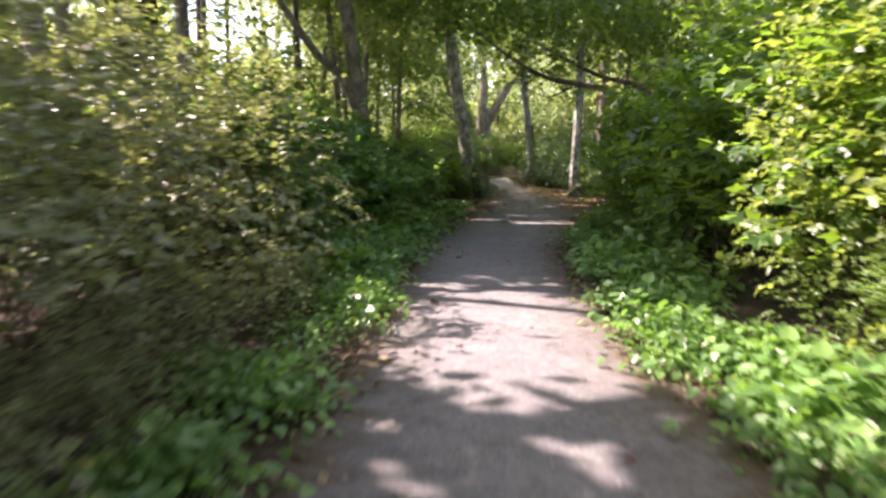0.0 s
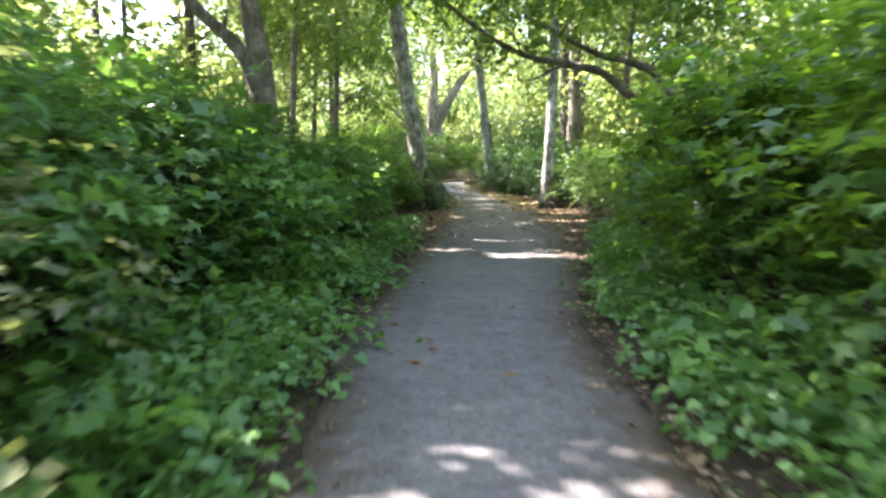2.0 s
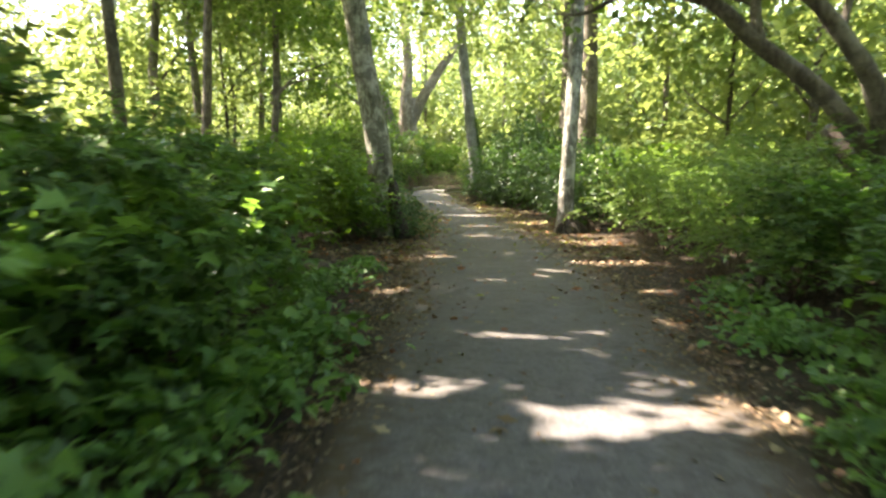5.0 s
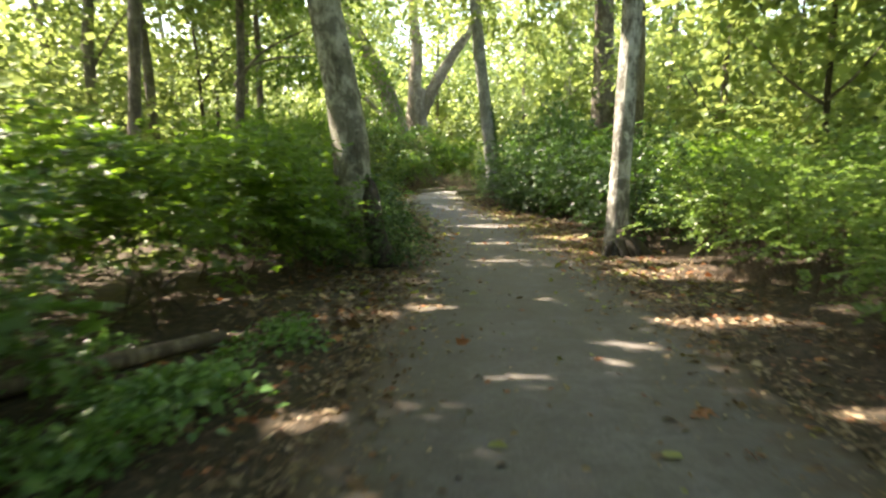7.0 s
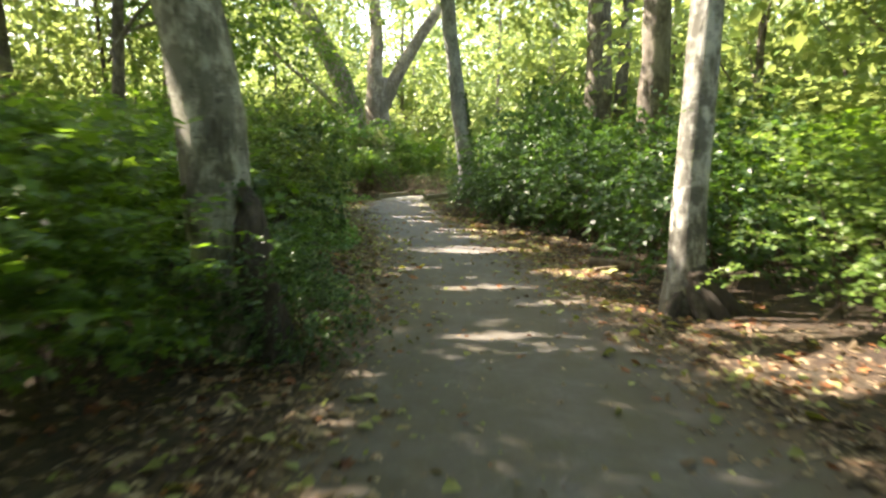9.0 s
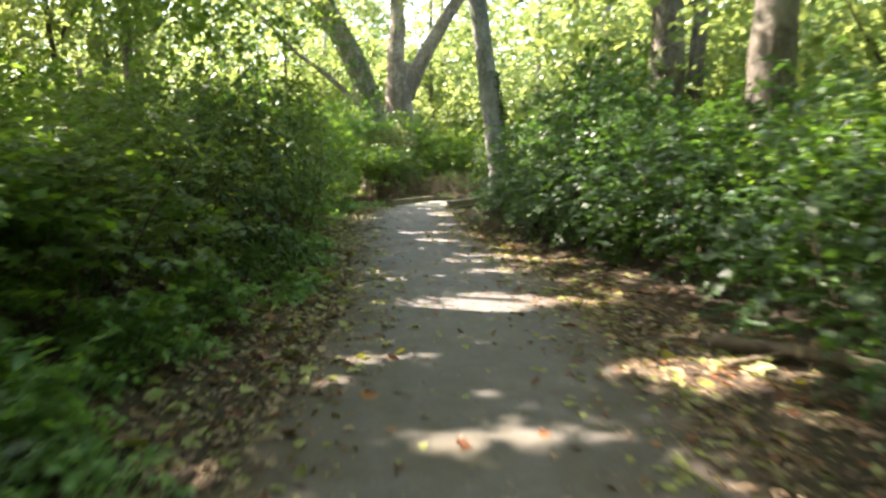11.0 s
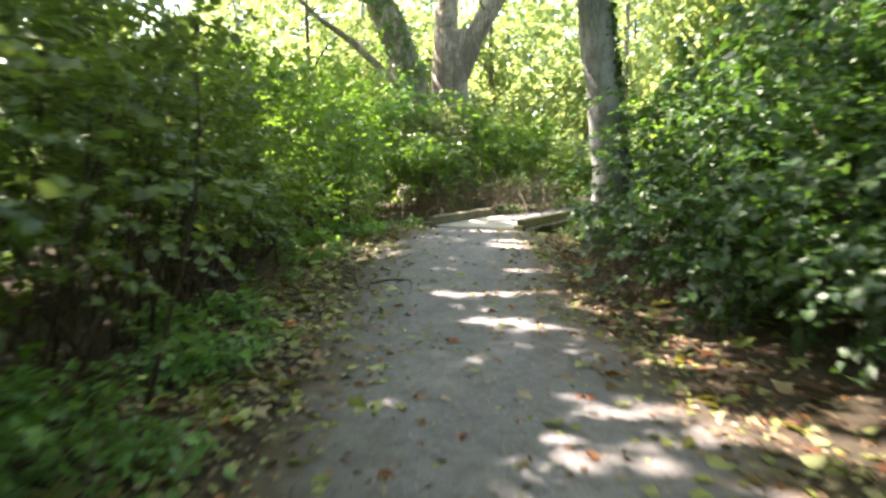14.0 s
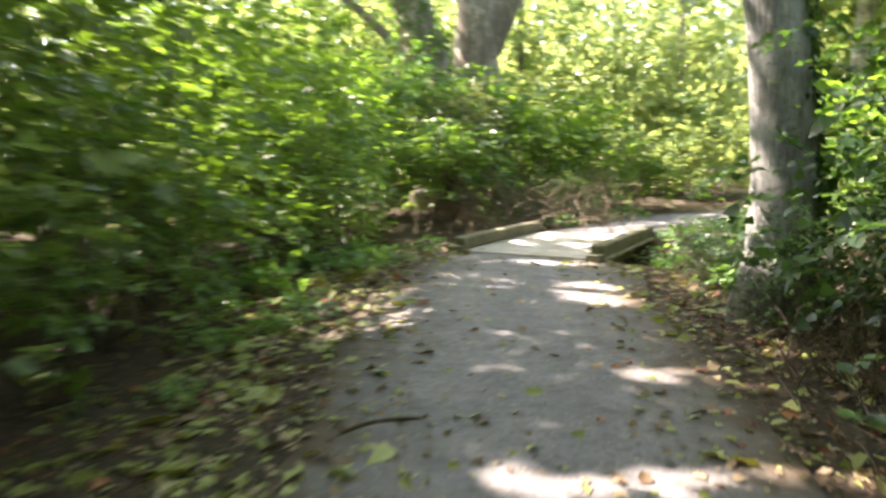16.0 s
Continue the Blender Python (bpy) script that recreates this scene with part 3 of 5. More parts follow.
S = ([0, 12], [0, 0])
tree("large dark-barked tree rising behind the sunlit hedge", -8.2, 20.5, 0.58, 12, S, MAT_DARKBARK,
     [((-8, 20, 9.5), (4.5, 4.5, 3.5)), ((-6, 17, 8), (3.5, 3.5, 2.5))])
# the last five crown clusters are added above the view to block sun
tree("grey-barked tree forking low above a bramble hedge", -1.85, 16.7, 0.17, 11, ([0, 2.4, 3.5, 11], [0.0, -0.05, -0.25, -0.9]), MAT_BARK,
     [((-2.6, 16.5, 9), (4.2, 4.2, 3)), ((-4.5, 15.5, 8.5), (3.0, 3.2, 2.0)), ((-0.3, 18.4, 7.2), (2.4, 2.2, 0.9)), ((-0.3, 20.8, 7.6), (2.2, 2.0, 0.9)), ((-1.2, 21.0, 11.2), (4.2, 3.6, 1.4)), ((0.5, 17.5, 10.5), (3.4, 3.0, 1.2)), ((1.0, 18.8, 7.8), (2.4, 2.0, 0.8))],
     limbs=[([(-1.9, 16.7, 2.3), (-2.25, 16.6, 3.1), (-2.9, 16.4, 3.75), (-3.8, 16.0, 5.2), (-4.6, 15.6, 7.5)], 0.12, 0.05)], top=0.6, leaf=MAT_SPRAY)
alder = tree("stout pale mottled alder with an ivy-clad foot beside the path", 0.98, 27.3, 0.26, 13, ([0, 0.6, 1.9, 3.0, 5, 13], [0, -0.12, -0.26, -0.50, -0.8, -1.4]), MAT_MOTTLED,
     [((0.2, 27, 10), (4.5, 4.5, 3)), ((-1.8, 25.5, 8), (3.2, 3.2, 2.0)), ((1.4, 29, 8.5), (3.5, 3.2, 2.2))], ivy=1.25, top=0.55)
birch = tree("slender pale birch-like alder at the path's edge", 4.93, 28.4, 0.165, 12, ([0, 1, 2, 3.4, 12], [0, -0.03, -0.02, 0.02, 0.3]), MAT_BIRCH,
     [((5.2, 28.5, 9.5), (3.6, 3.6, 3)), ((4.0, 27, 7.5), (2.6, 2.6, 1.6)), ((6.0, 30, 6.6), (2.2, 2.2, 1.2))], ivy=0.35, top=0.7)
# a dark buttress on one foot, a spread of roots at the other
rng = np.random.default_rng(52)
g = Geo()
add_tube(g, bend([(0.02, -0.06, 1.28), (0.10, -0.10, 0.95), (0.15, -0.14, 0.55), (0.26, -0.2, 0.15), (0.36, -0.26, -0.1)], 4), np.interp(np.linspace(0, 1, 17), [0, 0.25, 0.6, 1], [0.03, 0.125, 0.15, 0.19]), 10, 0.1, rng)
part("buttress_root", g.mesh("buttress_root", MAT_DARKBARK, True), alder, "dark rotten root running down the trunk")
for ax, ay, ln, rr in [(0.9, -0.35, 0.52, 0.15), (0.6, 0.5, 0.5, 0.15), (0.95, 0.05, 0.42, 0.2), (-0.8, -0.5, 0.3, 0.09), (0.1, -1.0, 0.34, 0.1), (0.5, -0.8, 0.42, 0.13)]:
    g = Geo()
    add_tube(g, bend([(0.02 * ax, 0.02 * ay, 0.42), (0.3 * ln * ax, 0.3 * ln * ay, 0.24), (0.7 * ln * ax, 0.7 * ln * ay, 0.1), (ln * ax, ln * ay, -0.06)], 4), np.linspace(rr * 0.8, rr * 0.7, 13), 9, 0.1, rng)
    part("root", g.mesh("root", MAT_DARKBARK, True), birch, "dark mossy root at the foot")
tree("grey leaning alder with ivy on one side by the footbridge", 5.06, 43.4, 0.235, 14, ([0, 1.05, 1.9, 2.9, 5, 14], [0, -0.02, -0.14, -0.31, -0.56, -1.3]), MAT_GREY,
     [((4.4, 43.5, 10.5), (4.5, 4.5, 3.2)), ((3.0, 42, 8.5), (3.2, 3.2, 2)), ((6.5, 45, 7.4), (3, 3, 1.8))], ivy=3.3, top=0.6)
tree("massive forked old maple with pale flaking bark", 2.95, 56.0, 0.62, 5.0, ([0, 3, 5], [0, 0.0, -0.1]), MAT_MAPLE,
     [((1.5, 56, 12), (5, 5, 3.5)), ((6, 57, 11), (4.5, 4.5, 3)), ((3, 54, 8.6), (3.0, 2.4, 1.2))],
     ivy=2.6, ivy_round=3.0, ivy_leaf=0.12, limbs=[([(2.85, 56, 4.2), (2.75, 56, 5.4), (2.85, 56.1, 7), (2.6, 56.4, 10), (2.2, 56.5, 13)], 0.40, 0.18),
            ([(3.1, 56, 3.9), (3.7, 56, 5.2), (4.7, 55.9, 6.9), (6.0, 55.6, 9), (7.0, 55.4, 12)], 0.36, 0.14)], top=0.78, sprays=16)
tree("old maple trunk leaning away beside its forked neighbour", 1.92, 55.1, 0.54, 9.5, ([0, 3, 5, 7, 9.5], [0, -0.1, -0.65, -1.7, -3.2]), MAT_MAPLE,
     [((-2, 55, 11), (4.5, 4.5, 3)), ((-1.0, 53, 8), (2.8, 2.6, 1.5)), ((0.9, 53.6, 6.8), (1.0, 0.8, 0.9))],
     limbs=[([(1.7, 55, 3.2), (0.2, 54.6, 4.6), (-0.9, 54.2, 5.4), (-2.6, 54, 7.2)], 0.12, 0.04)], ivy=7.5, ivy_round=3.0, ivy_leaf=0.12, ivy_count=230, ivy_mat=MAT_BROAD, top=0.6, sprays=16)
tree("broad dark double-stemmed tree behind the ivy bank", 9.1, 44.0, 0.46, 14, S, MAT_BARK,
     [((9, 44, 10), (3, 3, 2)), ((8.5, 46, 8), (2, 2, 1.2))], limbs=[([(9.5, 44, -0.1), (9.75, 44, 2), (9.95, 44, 5), (10.3, 44.2, 12)], 0.26, 0.15)])
# its crown is spread wide to keep skylight off the ivy bank
tree("thick straight grey-brown trunk behind the ivy bank", 7.45, 35.7, 0.31, 14, S, MAT_BARK,
     [((7.6, 34.5, 10), (4.2, 4.6, 2)), ((8.0, 31.2, 7.2), (2.6, 3.0, 1.0)), ((9, 34, 8), (2, 2, 1.2))], ivy=1.6)
tree("leaning multi-limbed maple arching over the path", 7.7, 20.6, 0.20, 2.0, ([0, 0.5, 1, 2], [0, -0.35, -0.8, -1.75]), MAT_BARK,
     [((3.2, 20.6, 4.9), (2.6, 2.2, 0.9)), ((5.6, 19.5, 6.0), (3.2, 3.0, 1.5)), ((1.2, 19.2, 5.6), (2.6, 2.6, 1.0)), ((4.6, 17.8, 5.3), (2.2, 1.8, 0.8)),
      ((2.4, 20.3, 3.75), (0.8, 0.8, 0.25)), ((1.6, 22.2, 5.9), (2.8, 1.8, 0.8)), ((4.4, 23.4, 6.2), (2.6, 1.8, 0.9)), ((-0.6, 21.6, 5.9), (2.0, 1.6, 0.7))],
     limbs=[([(6.5, 20.45, 1.55), (5.68, 20.4, 2.35), (4.87, 20.4, 2.88), (4.31, 20.4, 3.3), (3.55, 20.4, 3.47), (2.73, 20.4, 3.6), (1.7, 20.2, 4.1), (0.4, 19.8, 5.0)], 0.125, 0.03),
            ([(6.6, 20.4, 1.5), (6.1, 20.1, 2.35), (5.81, 20.0, 2.68), (5.24, 20.0, 3.29), (4.71, 20.0, 3.48), (3.98, 20.0, 3.66), (2.6, 19.9, 4.3)], 0.14, 0.04),
            ([(4.9, 20.4, 2.86), (4.85, 20.45, 3.3), (4.95, 20.5, 4.2), (5.2, 20.5, 6.4)], 0.08, 0.03),
            ([(4.3, 20.4, 3.28), (3.46, 20.35, 3.38), (2.9, 20.3, 3.12), (2.55, 20.3, 3.1)], 0.035, 0.012),
            ([(5.6, 20, 2.95), (5.75, 20.1, 3.8), (5.7, 20.2, 5.6)], 0.05, 0.02)], top=0.85, sprays=36, size=0.15, leaf=MAT_SPRAY)
# roadside trees; their crowns close over the path, mostly unseen, to shade it
for i, (x, y, r, h) in enumerate([(-4.6, -3.5, 0.2, 12), (5.8, -2.0, 0.22, 12), (-5.2, 9.8, 0.16, 11), (-4.4, 12.6, 0.14, 11), (-7.2, 4.4, 0.17, 12), (-3.5, 25.4, 0.12, 12), (-4.2, 21.4, 0.12, 11), (-3.6, 31.5, 0.13, 12), (-4.8, 37.5, 0.15, 12),
                                  (-3.0, 42.8, 0.13, 12), (-4.5, 47.5, 0.15, 12)]):
    tree("slim grey-brown woodland tree rising out of the undergrowth", x, y, r, h, ([0, 4, 12], [0, 0.25 * math.sin(i * 2.1), 0.9 * math.sin(i * 2.1)]), MAT_BARK,
         [((x * 1.15 - 0.4, y, 9.8), (4.4, 4.4, 2.6)), ((x * 0.85, y + 1.5, 7.4), (3.0, 3.0, 1.5)), ((x, y - 1.5, 8.5), (3.4, 3.4, 1.6))], group="woodland trees", sprays=29, size=0.235)

# added tree, hidden behind the hedge: its crown blocks sun from the shrubs opposite
tree("short grey-brown tree added out of view to shade the opposite bank", -6.5, 12.5, 0.15, 7.5, ([0, 4, 7.5], [0, 0.3, 0.8]), MAT_BARK,
     [((-1.0, 11.2, 8.6), (2.5, 2.7, 0.9)), ((-3.2, 12.0, 8.4), (2.0, 2.0, 1.0)), ((-5.4, 12.5, 7.8), (2.0, 2.0, 1.2))], size=0.2, sprays=32)
tree("maple hanging low dark sprays over the shrubs", 7.4, 13.8, 0.17, 12, ([0, 4, 12], [0, -0.3, -0.8]), MAT_BARK,
     [((5.9, 12.4, 3.9), (1.7, 2.4, 1.1)), ((4.8, 15.6, 4.5), (1.7, 1.9, 0.8)), ((6.6, 14, 6.5), (2.2, 2.4, 1.2)), ((7.2, 14, 9.5), (2.4, 2.4, 1.6)), ((2.0, 15.2, 4.8), (2.8, 2.0, 0.6)), ((5.6, 16.6, 3.6), (1.6, 1.6, 1.0)), ((3.4, 18.0, 4.9), (2.2, 1.4, 0.8)), ((6.6, 10.8, 4.4), (1.7, 1.8, 1.0)), ((0.2, 16.6, 5.0), (1.8, 1.6, 0.6))],
     limbs=[([(7.2, 13.8, 3.0), (6.4, 13.2, 3.6), (5.2, 12.4, 3.9)], 0.06, 0.015), ([(7.15, 13.8, 3.4), (6.0, 14.8, 4.1), (4.6, 15.7, 4.5)], 0.06, 0.015)], size=0.15, sprays=38, leaf=MAT_SPRAY)
# added tree: its leaf screens cut sky and sun over the banks
tree("slim alder added to shade the bank with a low leafy screen", -2.4, 35.4, 0.12, 12, ([0, 4, 12], [0, 0.2, 0.5]), MAT_BARK,
     [((-0.7, 34.0, 5.4), (2.0, 2.4, 0.6)), ((-0.9, 38.0, 4.3), (1.9, 2.4, 0.6)), ((-2.4, 35.5, 6.5), (3.0, 3.4, 1.2)), ((0.9, 33.4, 7.4), (2.6, 2.4, 0.9)), ((1.3, 36.6, 8.0), (2.8, 3.0, 1.1)), ((1.6, 40.0, 8.4), (2.8, 2.6, 1.1)), ((-0.6, 41.3, 4.3), (1.9, 2.0, 0.6))],
     limbs=[([(-2.3, 35.4, 3.2), (-1.6, 34.9, 3.9), (-0.5, 34.0, 4.3)], 0.05, 0.012), ([(-2.3, 35.4, 3.5), (-1.6, 36.6, 4.0), (-0.7, 38.0, 4.3)], 0.05, 0.012)], size=0.16, sprays=34, leaf=MAT_SPRAY)
# three dark stems before a bright break in the far canopy
for x, y, r in [(-10.6, 33.5, 0.17), (-11.9, 36.5, 0.2), (-9.5, 33.0, 0.12)]:
    tree("tall dark bare stem before a bright break in the trees", x, y, r, 15, ([0, 5, 15], [0, 0.12 * math.sin(x * 3), 0.3]), MAT_DARKBARK, [((x, y, 14), (2.4, 2.4, 1.4))], group="dark stems", sprays=16)
# unseen tree, added so that its crown lowers the skylight at the start
tree("spreading alder added out of view to shade the start of the path", -3.4, -1.8, 0.2, 11, ([0, 4, 11], [0, 0.5, 1.4]), MAT_BARK,
     [((0.2, -3.0, 6.6), (4.0, 3.4, 1.1)), ((0.6, 1.0, 7.2), (3.6, 2.6, 1.1)), ((4.6, -1.0, 7.2), (3.2, 3.2, 1.1)), ((5.8, 5.0, 7.4), (3.2, 3.8, 1.2)), ((2.2, 6.5, 8.6), (3.0, 3.6, 1.0))], size=0.24, sprays=26)
# far trees: four kinds, set about the wood
rng = np.random.default_rng(23)
FAR_KINDS = []
for k in range(4):
    h = (11, 13, 10, 12)[k]
    root = thing("tree", "thin grey woodland tree with a sunlit yellow-green crown", "tree", "woodland trees", at=pose(-26 + k, -30, 0))
    g = Geo()
    line = trunk_line(0, 0, ([0, 4, 13], [0, (0.2, -0.3, 0.1, -0.1)[k], (1.0, -0.8, 0.3, -0.6)[k]]), h, rng, 0.08)
    add_tube(g, line, trunk_radii((0.11, 0.16, 0.08, 0.2)[k], line, 0.45), 8, 0.04, rng)
    part("trunk", g.mesh("trunk", (MAT_BARK, MAT_BARK, MAT_DARKBARK, MAT_ALDER)[k], True), root)
    for n in range(3):
        g = Geo()
        a = rng.uniform(0, 6.28)
        z = rng.uniform(2.5, 5.5)
        c = np.array([np.interp(z, line[:, 2], line[:, 0]), 0, z])
        d = np.array([math.cos(a), math.sin(a), 0.7])
        add_tube(g, bend([c, c + d * 0.8, c + d * 2.0 + (0, 0, 0.4)], 4), np.linspace(0.045, 0.012, 9), 6, 0.05, rng)
        part("limb", g.mesh("limb", MAT_BARK, True), root)
    blobs = [((0, 0, h * 0.8), (2.3, 2.3, 2.4)), ((1.0, 0.6, h * 0.5), (2.4, 2.2, 1.3)), ((-1.2, -0.5, h * 0.42), (2.0, 2.2, 1.1))]
    part("crown", crown_geo(rng, blobs, 17, 8, 0.28).mesh("crown", MAT_CANOPY), root)
    FAR_KINDS.append(root)
placed = []
for x, y in rng.uniform((-30, -8), (34, 88), (900, 2)):
    d = float(off_path(np.array(x), np.array(y)))
    if d < 5.5 or (y > 46 and abs(x - 3.5) < 4 and y < 60) or any(math.hypot(x - a, y - b) < (4.6 if y > 27 else 3.7) for a, b in placed) or len(placed) > 92:
        continue
    if -20.5 < math.degrees(math.atan2(x, y)) < -14.5 and y > 20:
        continue
    placed.append((x, y))
    if -15 < x < 3 and y < 62:
        k, h = len(placed) % 4, rng.uniform(10, 13)
        tree("thin grey woodland tree with a sunlit yellow-green crown", x, y, (0.11, 0.16, 0.08, 0.2)[k], h, ([0, 4, 13], [0, rng.normal(0, 0.2), rng.normal(0, 0.7)]), (MAT_BARK, MAT_BARK, MAT_DARKBARK, MAT_ALDER)[k],
             [((x, y, h * 0.82), (2.0, 2.0, 2.2) if x < -6 and y > 28 else (2.4, 2.4, 2.4)), ((x + 1, y + 0.6, h * 0.5), (2.4, 2.2, 1.3)), ((x - 1.2, y - 0.5, h * 0.42), (2.0, 2.2, 1.1))],
             limbs=[([(x, y, 3.2 + 0.5 * k), (x + 0.8, y - 0.4, 4.2 + 0.5 * k), (x + 1.9, y - 0.6, 4.9 + 0.5 * k)], 0.045, 0.012)], group="woodland trees", sprays=22, size=0.25, per=8)
        continue
    s = rng.uniform(0.8, 1.25)
    copy_thing(FAR_KINDS[len(placed) % 4], pose(x, y, float(ground_z(x, y)), 0, 0, rng.uniform(0, 360)) @ Matrix.Diagonal((s, s, s, 1)))

for n, (x, y) in enumerate([(10.6, 25.2), (13.4, 29.0), (10.2, 31.4), (14.6, 35.0), (11.0, 38.6), (17.5, 31.0), (12.6, 46.5), (9.4, 51.0), (16.2, 42.0), (12.8, 21.6)]):
    k = 0.85 + 0.05 * (n % 5)
    copy_thing(FAR_KINDS[n % 4], pose(x, y, float(ground_z(x, y)), 0, 0, 77 * n) @ Matrix.Diagonal((k, k, k, 1)))


# ---------------------------------------------------------------- shrubs
def shrub(label, mat, stem_mat, h, r, sprays, per, size, blade, seed, hollow=0.45, droop=0.4, stems=14, low=-0.55, twigs=True, group=""):
    """A bush: bare stems fanning from the root, twigs, and leaf sprays in an uneven dome."""
    rng = np.random.default_rng(seed)
    root = thing("shrub", label, "shrub", group, at=pose(-40 + seed, -40, 0))
    d = unit(rng.normal(0, 1, (sprays, 3)))
    d[:, 2] = np.where(d[:, 2] < low, -d[:, 2], d[:, 2])
    rad = 1 - hollow * rng.random(sprays) ** 1.6
    rad *= 1 + 0.22 * np.sin(d[:, 0] * 4.1 + seed) * np.sin(d[:, 1] * 4.7 + 2 * seed) + 0.14 * np.sin(d[:, 2] * 6 + d[:, 0] * 5 + seed)
    o = np.array((0, 0, h * 0.5)) + d * np.array((r, r, h * 0.5)) * rad[:, None]
    o[:, 2] = np.maximum(o[:, 2], 0.06)
    way = unit(d * (1, 1, 0.45) + (0, 0, 0.25) + rng.normal(0, 0.35, (sprays, 3)))
    ln = rng.uniform(0.6, 1.25, sprays) * max(0.3, per * size * 0.42)
    start = o - way * (ln * 0.55)[:, None]
    start[:, 2] = np.maximum(start[:, 2], 0.05)
    g = Geo()
    add_sprays(g, rng, start, way, ln, per, size, blade, droop, 0.42)
    # a few long shoots that break the outline
    pick = rng.choice(np.flatnonzero(d[:, 2] > 0.1), 9)
    add_sprays(g, rng, o[pick], unit(way[pick] + (0, 0, 0.35)), np.full(9, 0.75), per, size * 0.9, blade, 0.3, 0.35)
    part("foliage", g.mesh("foliage", mat), root)
    tangle = Geo()
    for n, i in enumerate(rng.choice(sprays, stems)):
        b = np.array((*rng.normal(0, r * 0.22, 2), -0.05))
        e = start[i] * (1, 1, 0.95)
        mid = (b + e) / 2 + (*rng.normal(0, 0.12, 2), 0.12)
        c = bend([b, mid, e], 3)
        g = Geo() if n < 6 else tangle
        c = c if n < 6 else c[::2]
        add_tube(g, c, np.linspace(0.015 if n < 6 else 0.008, 0.004, len(c)), 4 if n < 6 else 3, 0.06, rng, n < 6)
        if n < 6:
            part("stem", g.mesh("stem", stem_mat, True), root, "thin bare brown stem")
    if twigs:
        for i in range(0, sprays, 6):
            e = start[i] + way[i] * ln[i]
            e[2] -= droop * ln[i]
            m = start[i] + way[i] * ln[i] * 0.5
            m[2] -= droop * ln[i] * 0.25
            add_tube(tangle, [start[i], m, e], [0.004, 0.003, 0.0015], 3, 0, rng, False)
    if tangle.count:
        tagged(part("twig_tangle", tangle.mesh("twig_tangle", stem_mat, True), root), kind="stuff")
    return root


KIND = {
    "bramble": [shrub("dense dark blue-green bramble bush with toothed leaves", MAT_BRAMBLE, MAT_STEM, 2.15, 1.25, (310, 230)[s - 1], 9, (0.118, 0.15)[s - 1], ("trefoil", "lobed")[s - 1], s, group="bramble hedge") for s in (1, 2)],
    "fine": [shrub("sunlit small-leaved snowberry bush with tangled brown stems", MAT_FINE, MAT_STEM, 2.15, 1.15, 370, 12, 0.06, "diamond", s, 0.7, 0.35, 26, group="snowberry bushes") for s in (3, 4)],
    "broad": [shrub("green broad-leaved maple shrub with layered drooping sprays", MAT_BROAD, MAT_STEM, 2.7, 1.35, 270, 9, 0.148, "trefoil", s, 0.55, 0.3, 14, group="broad-leaved shrubs") for s in (5, 6)],
    "ivy": [shrub("glossy dark evergreen bush spilling to the ground", MAT_IVY, MAT_STEM, 1.8, 1.25, 390, 10, 0.068, "spade", s, 0.45, 0.45, 10, -0.9, group="evergreen bank") for s in (7, 8)],
    "thin": [shrub("tall leafy shrub with thin bare stems low down", MAT_BROAD, MAT_STEM, 3.0, 1.1, 350, 10, 0.083, "diamond", s, 0.6, 0.3, 12, -0.75, group="leggy shrubs") for s in (9, 10)],
    "sunny": [shrub("tall sunlit pale-leaved shrub arching over the path's edge", MAT_SUNNY, MAT_STEM, 2.9, 1.3, 280, 11, 0.10, "oval", s, 0.6, 0.35, 16, -0.7, group="pale-leaved shrubs") for s in (14, 15)],
    "lance": [shrub("bright-green narrow-leaved shrub with thin stems", MAT_LANCE, MAT_STEM, 2.15, 1.15, 360, 12, 0.068, "diamond", s, 0.65, 0.35, 18, -0.6, group="narrow-leaved shrubs") for s in (16, 17)],
    "thicket": [shrub("dark leggy thicket of bare brown stems with leaves above", MAT_THICKET, MAT_STEM, 2.7, 1.1, 230, 9, 0.09, "diamond", s, 0.6, 0.35, 20, -0.45, group="dark thicket") for s in (18, 19)],
    "thimble": [shrub("low bush with large maple-shaped green leaves beside the path", MAT_THIMBLE, MAT_STEM, 1.7, 0.95, 120, 6, 0.205, "lobed", s, 0.5, 0.35, 12, -0.5, group="large-leaved bushes") for s in (21, 22)],
    "far": [shrub("sunlit yellow-green understorey shrub among the trees", MAT_FAR, MAT_STEM, 2.8, 1.7, 175, 8, 0.2, "diamond", s, 0.6, 0.4, 8, twigs=False, group="understorey shrubs") for s in (12, 13)],
}
rng = np.random.default_rng(41)
made = {k: 0 for k in KIND}


def plant(kind, x, y, s=1.0, tall=1.0):
    made[kind] += 1
    src = KIND[kind][made[kind] % 2]
    m = pose(x, y, float(ground_z(x, y)) - 0.02, rng.normal(0, 3), rng.normal(0, 3), rng.uniform(0, 360)) @ Matrix.Diagonal((s, s, s * tall, 1))
    return copy_thing(src, m)


def hedge(kind, side, y0, y1, step, gap, rows=2, s=1.0, tall=1.0, depth=1.5):
    """Bushes in rows along one side of the path; gap: from the path's edge to the first row's middle."""
    for row in range(rows):
        y = y0 + 0.5 * step * (row % 2)
        while y < y1:
            d = gap + row * depth + rng.normal(0, 0.12)
            x = float(path_x(y)) + side * (float(path_half(y)) + d)
            plant(kind, x, y + rng.normal(0, 0.15), s * rng.uniform(0.88, 1.12) * (1 + 0.08 * row), tall)
            y += step * rng.uniform(0.85, 1.15)


